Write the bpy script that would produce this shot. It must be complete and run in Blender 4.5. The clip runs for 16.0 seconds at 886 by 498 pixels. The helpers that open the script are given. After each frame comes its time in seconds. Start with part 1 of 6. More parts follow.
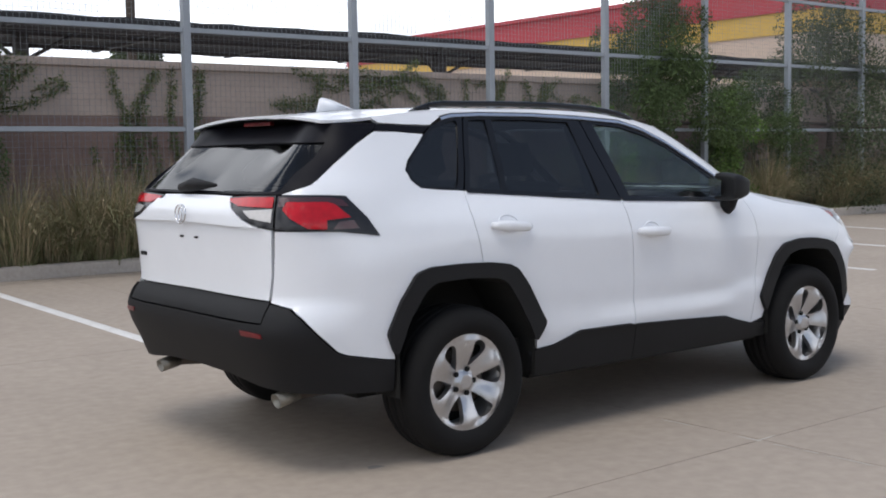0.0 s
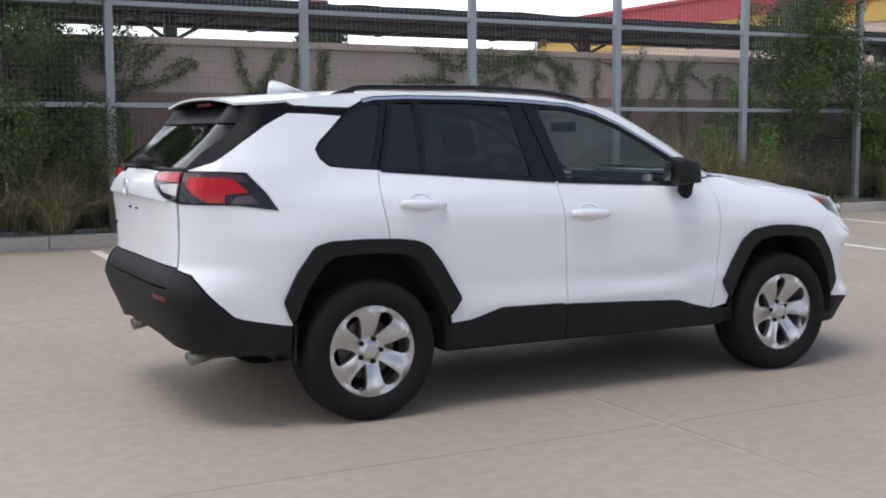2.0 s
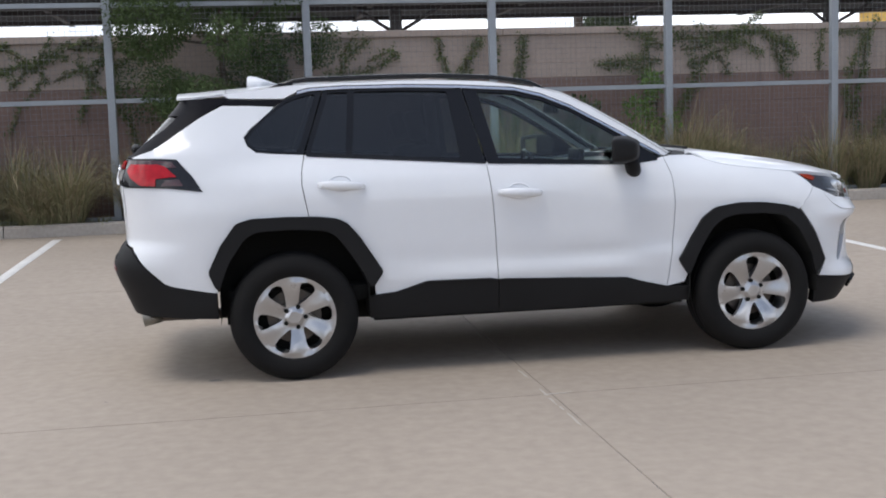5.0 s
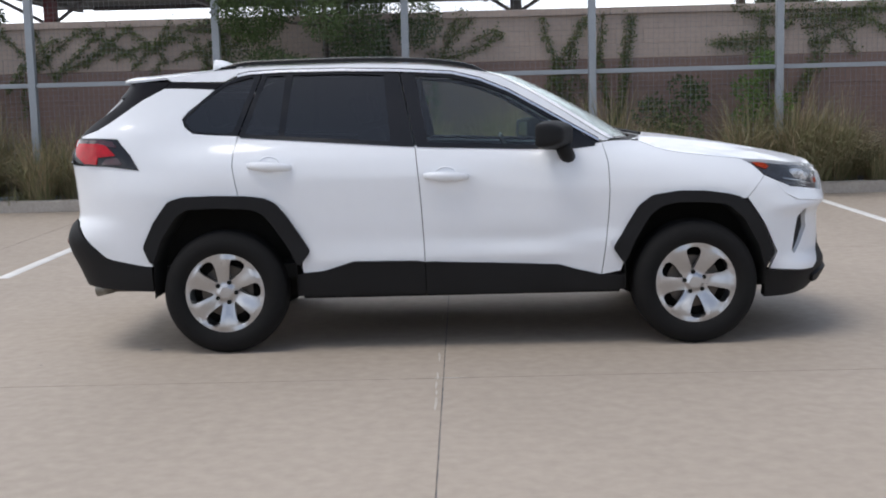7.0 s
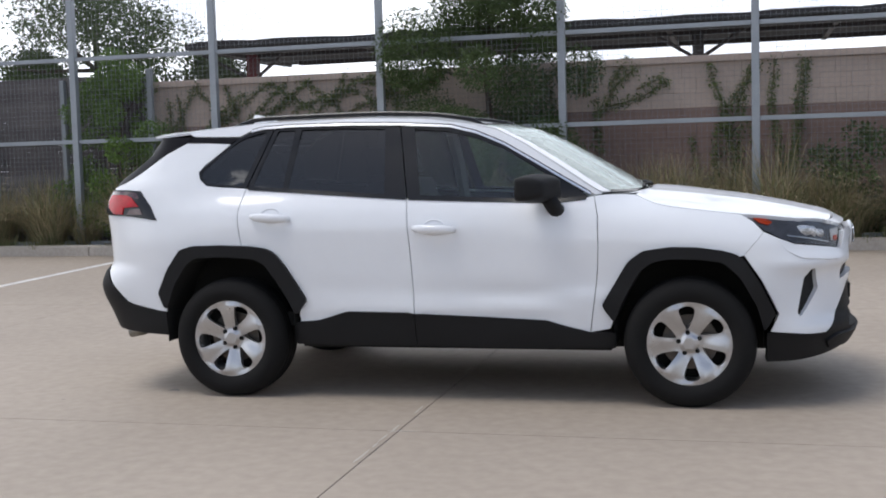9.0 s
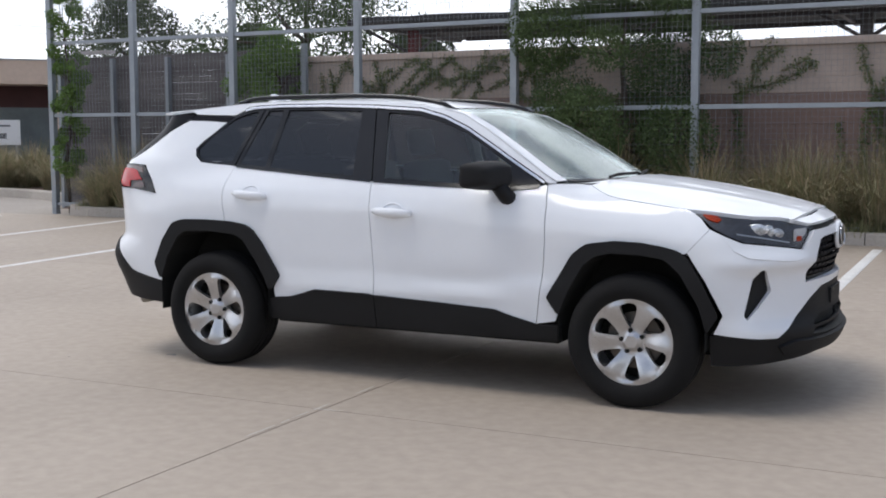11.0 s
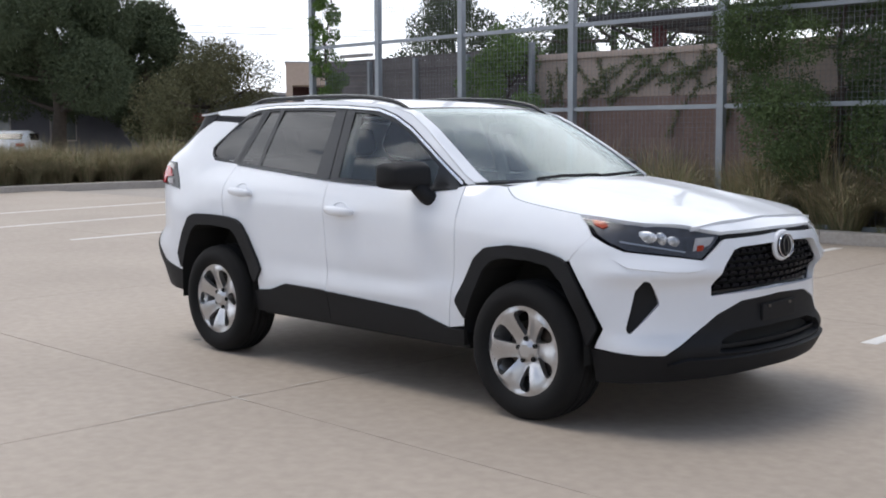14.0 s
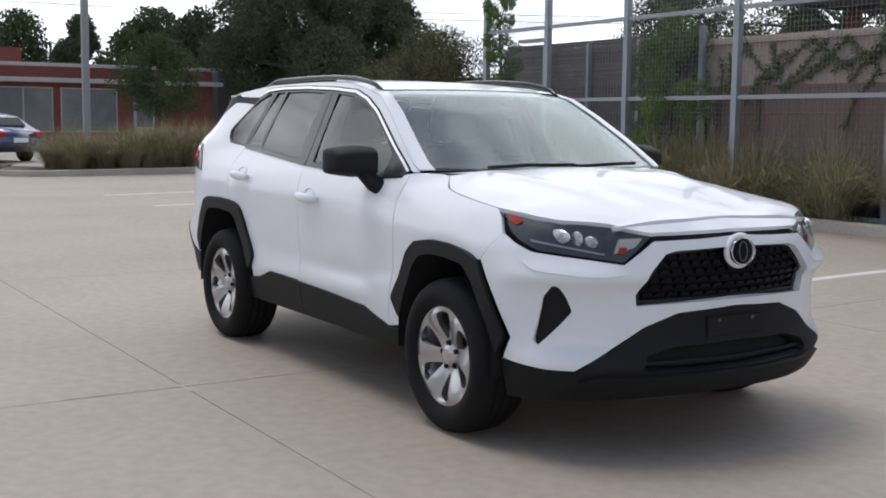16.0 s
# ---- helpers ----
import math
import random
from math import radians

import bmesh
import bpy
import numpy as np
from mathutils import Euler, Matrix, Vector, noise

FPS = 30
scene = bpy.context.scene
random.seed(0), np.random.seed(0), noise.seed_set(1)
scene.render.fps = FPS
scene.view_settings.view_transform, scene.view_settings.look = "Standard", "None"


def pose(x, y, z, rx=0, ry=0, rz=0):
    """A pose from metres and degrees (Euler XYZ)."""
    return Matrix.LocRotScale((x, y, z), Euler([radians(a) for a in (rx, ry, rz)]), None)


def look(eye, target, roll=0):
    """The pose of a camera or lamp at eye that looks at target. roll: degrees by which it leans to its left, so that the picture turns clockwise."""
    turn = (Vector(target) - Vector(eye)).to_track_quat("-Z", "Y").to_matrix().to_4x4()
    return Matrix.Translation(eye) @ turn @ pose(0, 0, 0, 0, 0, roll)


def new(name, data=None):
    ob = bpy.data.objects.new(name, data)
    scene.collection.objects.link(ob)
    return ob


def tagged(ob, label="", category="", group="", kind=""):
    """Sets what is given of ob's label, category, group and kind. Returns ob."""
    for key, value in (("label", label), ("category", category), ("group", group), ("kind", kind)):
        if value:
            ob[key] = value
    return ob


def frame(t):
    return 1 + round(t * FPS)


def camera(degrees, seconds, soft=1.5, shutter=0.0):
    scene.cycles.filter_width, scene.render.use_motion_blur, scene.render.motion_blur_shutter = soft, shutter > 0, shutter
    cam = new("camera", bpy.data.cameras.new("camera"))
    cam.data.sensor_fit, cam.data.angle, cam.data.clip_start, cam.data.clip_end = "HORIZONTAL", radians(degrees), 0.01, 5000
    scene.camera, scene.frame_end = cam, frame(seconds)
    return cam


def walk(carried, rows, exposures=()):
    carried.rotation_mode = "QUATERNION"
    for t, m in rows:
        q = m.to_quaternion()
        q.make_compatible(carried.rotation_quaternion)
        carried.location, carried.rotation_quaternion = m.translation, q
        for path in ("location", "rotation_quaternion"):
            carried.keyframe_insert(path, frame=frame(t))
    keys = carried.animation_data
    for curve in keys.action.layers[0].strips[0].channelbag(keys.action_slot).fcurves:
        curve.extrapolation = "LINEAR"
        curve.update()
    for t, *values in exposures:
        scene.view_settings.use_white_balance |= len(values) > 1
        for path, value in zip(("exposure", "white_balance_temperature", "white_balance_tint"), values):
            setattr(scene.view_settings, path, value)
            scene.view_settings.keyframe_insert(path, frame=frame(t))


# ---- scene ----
cam = camera(42.0, 16.0, 1.9)
PATH = [
    (0, (-4.739, -4.989, 1.410), (-2.264, -1.864, 1.087), -0.94),
    (0.5, (-4.434, -5.226, 1.415), (-2.061, -2.031, 1.011), -1.63),
    (1, (-4.283, -5.666, 1.428), (-2.004, -2.401, 1.047), 0.73),
    (1.5, (-4.016, -5.885, 1.412), (-1.978, -2.464, 1.037), 0.96),
    (2, (-3.630, -6.038, 1.418), (-1.796, -2.505, 1.023), -0.20),
    (2.5, (-3.254, -6.200, 1.424), (-1.555, -2.603, 1.005), -1.14),
    (3, (-3.124, -6.809, 1.429), (-1.591, -3.134, 1.050), -1.12),
    (3.5, (-2.717, -6.886, 1.420), (-1.499, -3.088, 1.112), 0.28),
    (4, (-2.342, -7.062, 1.391), (-1.298, -3.220, 1.004), 2.64),
    (4.2, (-2.189, -7.119, 1.405), (-1.163, -3.276, 0.987), 1.09),
    (6.3, (-0.537, -7.344, 1.392), (-0.448, -3.366, 0.975), -0.75),
    (6.5, (-0.374, -7.386, 1.383), (-0.344, -3.408, 0.959), -0.48),
    (7, (0.032, -7.390, 1.390), (-0.042, -3.421, 0.895), -1.47),
    (7.5, (0.431, -7.346, 1.399), (0.209, -3.370, 1.020), -0.65),
    (8, (0.842, -7.357, 1.405), (0.340, -3.405, 1.050), -1.45),
    (8.5, (1.204, -7.231, 1.403), (0.416, -3.323, 1.079), -0.15),
    (9, (1.626, -7.179, 1.391), (0.622, -3.320, 1.077), -1.65),
    (9.2, (1.793, -7.159, 1.409), (0.731, -3.319, 1.058), -0.71),
    (11.3, (3.356, -6.505, 1.425), (1.479, -2.991, 1.061), -0.85),
    (11.5, (3.511, -6.431, 1.401), (1.576, -2.948, 1.047), -1.38),
    (12, (3.856, -6.235, 1.417), (1.758, -2.859, 0.971), -2.09),
    (12.5, (4.157, -5.938, 1.425), (1.911, -2.661, 0.962), 0.79),
    (13, (4.514, -5.726, 1.411), (2.108, -2.560, 0.981), 1.62),
    (13.5, (4.781, -5.455, 1.423), (2.164, -2.460, 1.008), 0.09),
    (14, (5.096, -5.170, 1.432), (2.274, -2.362, 1.036), -0.19),
    (14.5, (5.368, -4.878, 1.440), (2.478, -2.151, 0.981), 0.06),
    (15, (5.597, -4.492, 1.446), (2.546, -1.941, 1.021), -0.22),
    (15.5, (5.852, -4.205, 1.435), (2.650, -1.848, 1.004), 1.43),
    (16, (5.719, -3.642, 1.416), (2.355, -1.523, 0.976), 0.63),
]
walk(cam, [(t, look(eye, target, roll)) for t, eye, target, roll in PATH], exposures=[(0.0, -0.09), (1.5, 0.01), (3.5, 0.04), (6.5, 0.0), (8.0, 0.04), (9.0, 0.0), (12.5, 0.03), (15.3, 0.05), (16.0, -0.13)])

# ---- world and light ----
world = bpy.data.worlds.new("sky")
scene.world = world
world.use_nodes = True
wn, wl = world.node_tree.nodes, world.node_tree.links
wn.clear()
sky = wn.new("ShaderNodeTexSky")
sky.sky_type, sky.sun_disc = "NISHITA", False
sky.sun_elevation, sky.sun_rotation = radians(70), radians(244)
sky.air_density, sky.dust_density = 1.0, 0.9
geo = wn.new("ShaderNodeTexCoord")
sep = wn.new("ShaderNodeSeparateXYZ")
wl.new(geo.outputs["Generated"], sep.inputs[0])
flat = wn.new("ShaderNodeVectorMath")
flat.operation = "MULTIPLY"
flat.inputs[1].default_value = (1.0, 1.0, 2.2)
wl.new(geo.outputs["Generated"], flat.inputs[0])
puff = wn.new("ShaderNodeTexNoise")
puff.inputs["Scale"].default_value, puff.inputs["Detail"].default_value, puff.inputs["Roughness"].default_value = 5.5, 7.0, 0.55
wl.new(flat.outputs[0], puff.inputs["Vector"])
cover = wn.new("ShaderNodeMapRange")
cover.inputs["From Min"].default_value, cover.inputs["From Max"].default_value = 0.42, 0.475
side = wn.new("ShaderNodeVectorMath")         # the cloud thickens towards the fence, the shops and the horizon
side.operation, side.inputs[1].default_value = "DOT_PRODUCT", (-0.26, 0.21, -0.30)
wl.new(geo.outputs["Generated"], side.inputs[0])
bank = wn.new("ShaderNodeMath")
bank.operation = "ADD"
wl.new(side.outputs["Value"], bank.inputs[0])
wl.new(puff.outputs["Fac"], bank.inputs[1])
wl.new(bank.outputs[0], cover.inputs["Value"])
haze = wn.new("ShaderNodeMapRange")          # white veil near the horizon
haze.inputs["From Min"].default_value, haze.inputs["From Max"].default_value = 0.38, 0.14
wl.new(sep.outputs["Z"], haze.inputs["Value"])
both = wn.new("ShaderNodeMath")
both.operation = "MAXIMUM"
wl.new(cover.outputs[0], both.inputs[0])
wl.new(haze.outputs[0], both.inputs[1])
cloud = wn.new("ShaderNodeMixRGB")
cloud.inputs["Color1"].default_value, cloud.inputs["Color2"].default_value = (7.4, 7.8, 8.7, 1), (14.2, 14.6, 15.6, 1)
relief = wn.new("ShaderNodeMapRange")        # lit and shaded parts of the cloud
relief.inputs["From Min"].default_value, relief.inputs["From Max"].default_value = 0.36, 0.64
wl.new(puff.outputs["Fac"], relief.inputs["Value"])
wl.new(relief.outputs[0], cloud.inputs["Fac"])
mixed = wn.new("ShaderNodeMixRGB")
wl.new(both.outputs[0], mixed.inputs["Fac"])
pale = wn.new("ShaderNodeHueSaturation")      # a hazy summer sky
pale.inputs["Saturation"].default_value = 0.74
wl.new(sky.outputs[0], pale.inputs["Color"])
wl.new(pale.outputs[0], mixed.inputs["Color1"])
wl.new(cloud.outputs[0], mixed.inputs["Color2"])
lift = wn.new("ShaderNodeMapRange")          # an overcast sky is brighter overhead
lift.inputs["From Min"].default_value, lift.inputs["From Max"].default_value = 0.05, 0.9
lift.inputs["To Min"].default_value, lift.inputs["To Max"].default_value = 1.36, 1.46
wl.new(sep.outputs["Z"], lift.inputs["Value"])
lifted = wn.new("ShaderNodeVectorMath")
lifted.operation = "SCALE"
wl.new(mixed.outputs[0], lifted.inputs[0])
wl.new(lift.outputs[0], lifted.inputs["Scale"])
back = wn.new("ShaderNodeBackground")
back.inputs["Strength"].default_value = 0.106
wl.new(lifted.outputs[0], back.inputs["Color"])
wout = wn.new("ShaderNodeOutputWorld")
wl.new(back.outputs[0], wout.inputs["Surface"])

sun = new("sun", bpy.data.lights.new("sun", "SUN"))
sun.data.energy, sun.data.angle, sun.data.color = 1.5, radians(24), (1.0, 0.96, 0.9)
sun.matrix_world = look((-4.5, -2.3, 14), (0, 0, 0))

# ---- materials ----
def node(nt, kind, **values):
    n = nt.nodes.new(kind)
    for k, v in values.items():
        n.inputs[k.replace("_", " ")].default_value = v
    return n


def material(name, a, b=None, rough=0.5, metal=0.0, coarse=1.5, fine=40.0, bump=0.0, coat=0.0, per_object=0.0, per_island=0.0, rough_spread=0.1, low=0.35, high=0.65, in_place=False, spec=0.5):
    """A surface whose colour wanders between a and b at a coarse and a fine scale (waves a metre), with a fine relief."""
    m = bpy.data.materials.new(name)
    m.use_nodes = True
    nt = m.node_tree
    p = nt.nodes["Principled BSDF"]
    p.inputs["Roughness"].default_value, p.inputs["Metallic"].default_value, p.inputs["Coat Weight"].default_value = rough, metal, coat
    p.inputs["Coat Roughness"].default_value, p.inputs["Specular IOR Level"].default_value = 0.03, spec
    if b is None:
        b = tuple(c * 0.85 for c in a)
    co = node(nt, "ShaderNodeTexCoord")
    n1, n2 = node(nt, "ShaderNodeTexNoise", Scale=coarse, Detail=5.0), node(nt, "ShaderNodeTexNoise", Scale=fine, Detail=4.0)
    for n in (n1, n2):
        nt.links.new(node(nt, "ShaderNodeNewGeometry").outputs["Position"] if in_place else co.outputs["Object"], n.inputs["Vector"])
    add = node(nt, "ShaderNodeMath")
    add.operation = "ADD"
    half = node(nt, "ShaderNodeMath")
    half.operation, half.inputs[1].default_value = "MULTIPLY", 0.5
    nt.links.new(n1.outputs["Fac"], add.inputs[0])
    nt.links.new(n2.outputs["Fac"], add.inputs[1])
    nt.links.new(add.outputs[0], half.inputs[0])
    fac = half.outputs[0]
    ramp = node(nt, "ShaderNodeMapRange")
    ramp.inputs["From Min"].default_value, ramp.inputs["From Max"].default_value = low, high
    nt.links.new(fac, ramp.inputs["Value"])
    mix = node(nt, "ShaderNodeMixRGB", Color1=(*a, 1), Color2=(*b, 1))
    nt.links.new(ramp.outputs[0], mix.inputs["Fac"])
    colour = mix.outputs[0]
    for amount, source, out in ((per_object, "ShaderNodeObjectInfo", "Random"), (per_island, "ShaderNodeNewGeometry", "Random Per Island")):
        if amount:
            src = node(nt, source)
            rng = node(nt, "ShaderNodeMapRange")
            rng.inputs["To Min"].default_value, rng.inputs["To Max"].default_value = 1 - amount, 1 + amount
            nt.links.new(src.outputs[out], rng.inputs["Value"])
            tint = node(nt, "ShaderNodeVectorMath")
            tint.operation = "SCALE"
            nt.links.new(colour, tint.inputs[0])
            nt.links.new(rng.outputs[0], tint.inputs["Scale"])
            colour = tint.outputs[0]
    nt.links.new(colour, p.inputs["Base Color"])
    if rough_spread:
        rr = node(nt, "ShaderNodeMapRange")
        rr.inputs["To Min"].default_value, rr.inputs["To Max"].default_value = max(0.02, rough - rough_spread), min(1, rough + rough_spread)
        nt.links.new(fac, rr.inputs["Value"])
        nt.links.new(rr.outputs[0], p.inputs["Roughness"])
    if bump:
        bp = node(nt, "ShaderNodeBump", Strength=1.0, Distance=bump)
        nt.links.new(n2.outputs["Fac"], bp.inputs["Height"])
        nt.links.new(bp.outputs[0], p.inputs["Normal"])
    return m


def glass(name, tint, gloss=0.02, ior=1.5, sheen=(1, 1, 1)):
    """Thin window glass: tinted clear glass that mirrors more at a flat angle."""
    m = bpy.data.materials.new(name)
    m.use_nodes = True
    nt = m.node_tree
    nt.nodes.remove(nt.nodes["Principled BSDF"])
    clear, shine = node(nt, "ShaderNodeBsdfTransparent", Color=(*tint, 1)), node(nt, "ShaderNodeBsdfGlossy", Roughness=gloss, Color=(*sheen, 1))
    lw, mix = node(nt, "ShaderNodeLayerWeight", Blend=0.5), node(nt, "ShaderNodeMixShader")
    steep, gain = node(nt, "ShaderNodeMath"), node(nt, "ShaderNodeMapRange")
    steep.operation, steep.inputs[1].default_value = "POWER", 5.0
    gain.inputs["To Min"].default_value = ((ior - 1) / (ior + 1)) ** 2
    nt.links.new(lw.outputs["Facing"], steep.inputs[0])
    nt.links.new(steep.outputs[0], gain.inputs["Value"])
    nt.links.new(gain.outputs[0], mix.inputs[0])
    nt.links.new(clear.outputs[0], mix.inputs[1])
    nt.links.new(shine.outputs[0], mix.inputs[2])
    nt.links.new(mix.outputs[0], nt.nodes["Material Output"].inputs["Surface"])
    return m


PAINT = material("white_paint", (0.765, 0.785, 0.82), (0.745, 0.765, 0.80), 0.4, coat=0.65, coarse=0.8, fine=9.0, rough_spread=0.04, spec=0.08)
PLASTIC = material("black_grained_plastic", (0.008, 0.0082, 0.0092), (0.012, 0.0122, 0.0135), 0.62, coarse=3, fine=260, bump=0.0006, spec=0.24)
GLOSSBLACK = material("gloss_black", (0.004, 0.004, 0.005), (0.006, 0.006, 0.008), 0.22, coat=0.0, rough_spread=0.02, spec=0.4)
SATIN = material("satin_black", (0.006, 0.006, 0.009), (0.008, 0.008, 0.011), 0.45, rough_spread=0.04, spec=0.1)
DULLSTEEL = material("dull_steel", (0.28, 0.265, 0.235), (0.19, 0.18, 0.155), 0.45, 0.6, fine=60)
LINER = material("dark_liner", (0.004, 0.004, 0.004), (0.007, 0.007, 0.006), 0.95)
RUBBER = material("tyre_rubber", (0.006, 0.006, 0.0065), (0.010, 0.0095, 0.0095), 0.85, coarse=6, fine=60, bump=0.0008, spec=0.25)
ALLOY = material("silver_alloy", (0.54, 0.54, 0.55), (0.47, 0.47, 0.48), 0.30, 0.85, coarse=8, fine=120)
STEEL = material("dark_steel", (0.10, 0.095, 0.09), (0.16, 0.13, 0.11), 0.5, 0.8)
TRIM_METAL = material("bright_trim", (0.80, 0.80, 0.82), (0.74, 0.74, 0.76), 0.24, 1.0, rough_spread=0.02)
REFLECTOR_BOWL = material("lamp_reflector", (0.86, 0.87, 0.90), (0.42, 0.43, 0.45), 0.34, 0.9, coarse=24, fine=140, low=0.45, high=0.55)
CHROME = material("chrome", (0.80, 0.80, 0.82), (0.72, 0.72, 0.74), 0.09, 1.0, rough_spread=0.02)
TINTED = glass("privacy_glass", (0.13, 0.13, 0.14), ior=1.68)
CLEAR = glass("window_glass", (0.80, 0.91, 0.86), ior=1.7)
WINDSCREEN = glass("windscreen_glass", (0.62, 0.71, 0.69), 0.19, ior=2.5, sheen=(0.92, 1.0, 0.99))
REARGLASS = glass("rear_glass", (0.06, 0.063, 0.068), 0.06, ior=1.4)
LENS = glass("clear_lens", (0.86, 0.87, 0.88), ior=1.3)
RED_LENS = material("red_lens", (0.50, 0.004, 0.012), (0.34, 0.002, 0.008), 0.16, coat=0.35, coarse=9, rough_spread=0.03, spec=0.3)
DARKRED = material("dark_red_lens", (0.055, 0.006, 0.008), (0.035, 0.005, 0.006), 0.12, coat=0.9, rough_spread=0.03)
REFLECTOR = material("red_reflector", (0.15, 0.010, 0.014), (0.10, 0.008, 0.010), 0.3)
SMOKED = material("smoked_lens", (0.012, 0.012, 0.015), (0.02, 0.02, 0.024), 0.14, rough_spread=0.02, spec=0.4)
PALE_LENS = material("pale_lens", (0.55, 0.53, 0.52), (0.40, 0.39, 0.38), 0.18, coat=0.8, rough_spread=0.03)
AMBER = material("amber_lens", (0.46, 0.042, 0.004), (0.32, 0.028, 0.003), 0.4, spec=0.15)
SEAT = material("dark_fabric", (0.035, 0.035, 0.038), (0.055, 0.054, 0.055), 0.85, fine=120, bump=0.001)
TRIM_GREY = material("grey_trim", (0.16, 0.16, 0.165), (0.12, 0.12, 0.125), 0.7)
HEADLINER = material("pale_headliner", (0.50, 0.49, 0.47), (0.44, 0.43, 0.41), 0.9)

CONCRETE = material("concrete", (0.398, 0.336, 0.276), (0.318, 0.267, 0.217), 0.72, coarse=0.42, fine=13.0, bump=0.0, low=0.34, high=0.66, in_place=True)
GROUNDMAT = material("yard_ground", (0.36, 0.32, 0.28), (0.28, 0.25, 0.22), 0.88, coarse=0.4, fine=12, bump=0.002, in_place=True)
JOINT = material("joint_filler", (0.34, 0.295, 0.25), (0.16, 0.158, 0.165), 0.9, coarse=1.6, fine=9, low=0.38, high=0.56, in_place=True)
PALE_STAIN = material("pale_deposit", (0.52, 0.49, 0.45), (0.42, 0.375, 0.325), 0.9, coarse=8, fine=60, in_place=True)
HOUSING = material("lamp_housing", (0.11, 0.11, 0.12), (0.06, 0.06, 0.065), 0.3, 0.5, coarse=14)
KERB = material("kerb_concrete", (0.45, 0.41, 0.365), (0.35, 0.315, 0.28), 0.9, coarse=1.2, fine=25, bump=0.003, in_place=True)
LINEPAINT = material("line_paint", (0.74, 0.73, 0.71), (0.58, 0.56, 0.53), 0.7, coarse=4, fine=60, in_place=True)
SOIL = material("mulch_soil", (0.150, 0.078, 0.058), (0.062, 0.040, 0.030), 0.95, coarse=3, fine=35, bump=0.02, in_place=True)
GALV = material("galvanised_steel", (0.30, 0.33, 0.36), (0.245, 0.27, 0.30), 0.5, 0.25, coarse=3, fine=70)
WIRE = material("mesh_wire", (0.24, 0.255, 0.275), (0.19, 0.205, 0.22), 0.5, 0.3)
WALL_PALE = material("pale_block_wall", (0.44, 0.36, 0.317), (0.37, 0.30, 0.263), 0.92, coarse=0.7, fine=16, bump=0.004, in_place=True)
WALL_BROWN = material("brown_block_wall", (0.22, 0.150, 0.130), (0.176, 0.120, 0.104), 0.92, coarse=0.7, fine=16, bump=0.004, in_place=True)
CANOPY = material("dark_canopy", (0.018, 0.018, 0.020), (0.030, 0.030, 0.032), 0.8, coarse=2, fine=30, bump=0.004)
BEAM = material("canopy_beam", (0.045, 0.04, 0.04), (0.07, 0.06, 0.06), 0.6)
MAROON = material("maroon_steel", (0.16, 0.025, 0.03), (0.12, 0.02, 0.024), 0.6)
RED_WALL = material("red_painted_wall", (0.42, 0.045, 0.06), (0.36, 0.04, 0.05), 0.7, coarse=0.4, fine=6)
YELLOW_WALL = material("yellow_painted_wall", (0.60, 0.38, 0.08), (0.52, 0.33, 0.07), 0.7, coarse=0.4, fine=6)
TAN_WALL = material("tan_painted_wall", (0.58, 0.45, 0.36), (0.50, 0.39, 0.31), 0.8, coarse=0.4, fine=6)
SLAT = material("weathered_grey_board", (0.125, 0.112, 0.115), (0.075, 0.068, 0.072), 0.85, coarse=3, fine=50, bump=0.002, per_object=0.25, in_place=True)
BARK = material("bark", (0.085, 0.065, 0.05), (0.05, 0.04, 0.032), 0.95, coarse=6, fine=40, bump=0.01)
STEM = material("woody_stem", (0.22, 0.18, 0.12), (0.13, 0.105, 0.07), 0.9, coarse=5, fine=40)
LEAF = material("shrub_leaf", (0.088, 0.125, 0.052), (0.056, 0.083, 0.036), 0.85, spec=0.15, coarse=1.5, fine=8, per_island=0.28)
LEAF_BRIGHT = material("young_leaf", (0.150, 0.235, 0.070), (0.105, 0.170, 0.05), 0.85, spec=0.15, coarse=1.5, fine=8, per_island=0.28)
LEAF_DARK = material("oak_leaf", (0.096, 0.118, 0.066), (0.062, 0.081, 0.046), 0.85, spec=0.15, coarse=0.6, fine=5, per_island=0.2)
LEAF_RUST = material("rusty_leaf", (0.150, 0.142, 0.078), (0.100, 0.104, 0.056), 0.85, spec=0.15, coarse=0.8, fine=6, per_island=0.28)
VINE = material("vine_leaf", (0.135, 0.165, 0.066), (0.078, 0.102, 0.042), 0.85, spec=0.15, coarse=2, fine=10, per_island=0.28)
GRASS = material("grass_blade", (0.185, 0.208, 0.104), (0.262, 0.242, 0.145), 0.9, spec=0.15, coarse=1.1, fine=7, per_island=0.4)
GRASS_DRY = material("dry_grass_blade", (0.42, 0.335, 0.225), (0.29, 0.24, 0.155), 0.9, spec=0.15, coarse=1.1, fine=7, per_island=0.35)
BRICK = material("red_brick", (0.20, 0.062, 0.048), (0.145, 0.046, 0.036), 0.88, coarse=0.6, fine=9, bump=0.004)
PALE_TRIM = material("pale_fascia", (0.42, 0.40, 0.40), (0.35, 0.33, 0.33), 0.75)
SHOPGLASS = material("shop_glass", (0.17, 0.20, 0.21), (0.12, 0.14, 0.15), 0.12, coat=0.5)
GREYWALL = material("grey_stucco", (0.16, 0.165, 0.195), (0.13, 0.135, 0.16), 0.9)
SIGN = material("white_sign", (0.76, 0.76, 0.76), (0.70, 0.70, 0.70), 0.5)
GREENBOX = material("green_metal", (0.03, 0.085, 0.055), (0.024, 0.07, 0.045), 0.6)
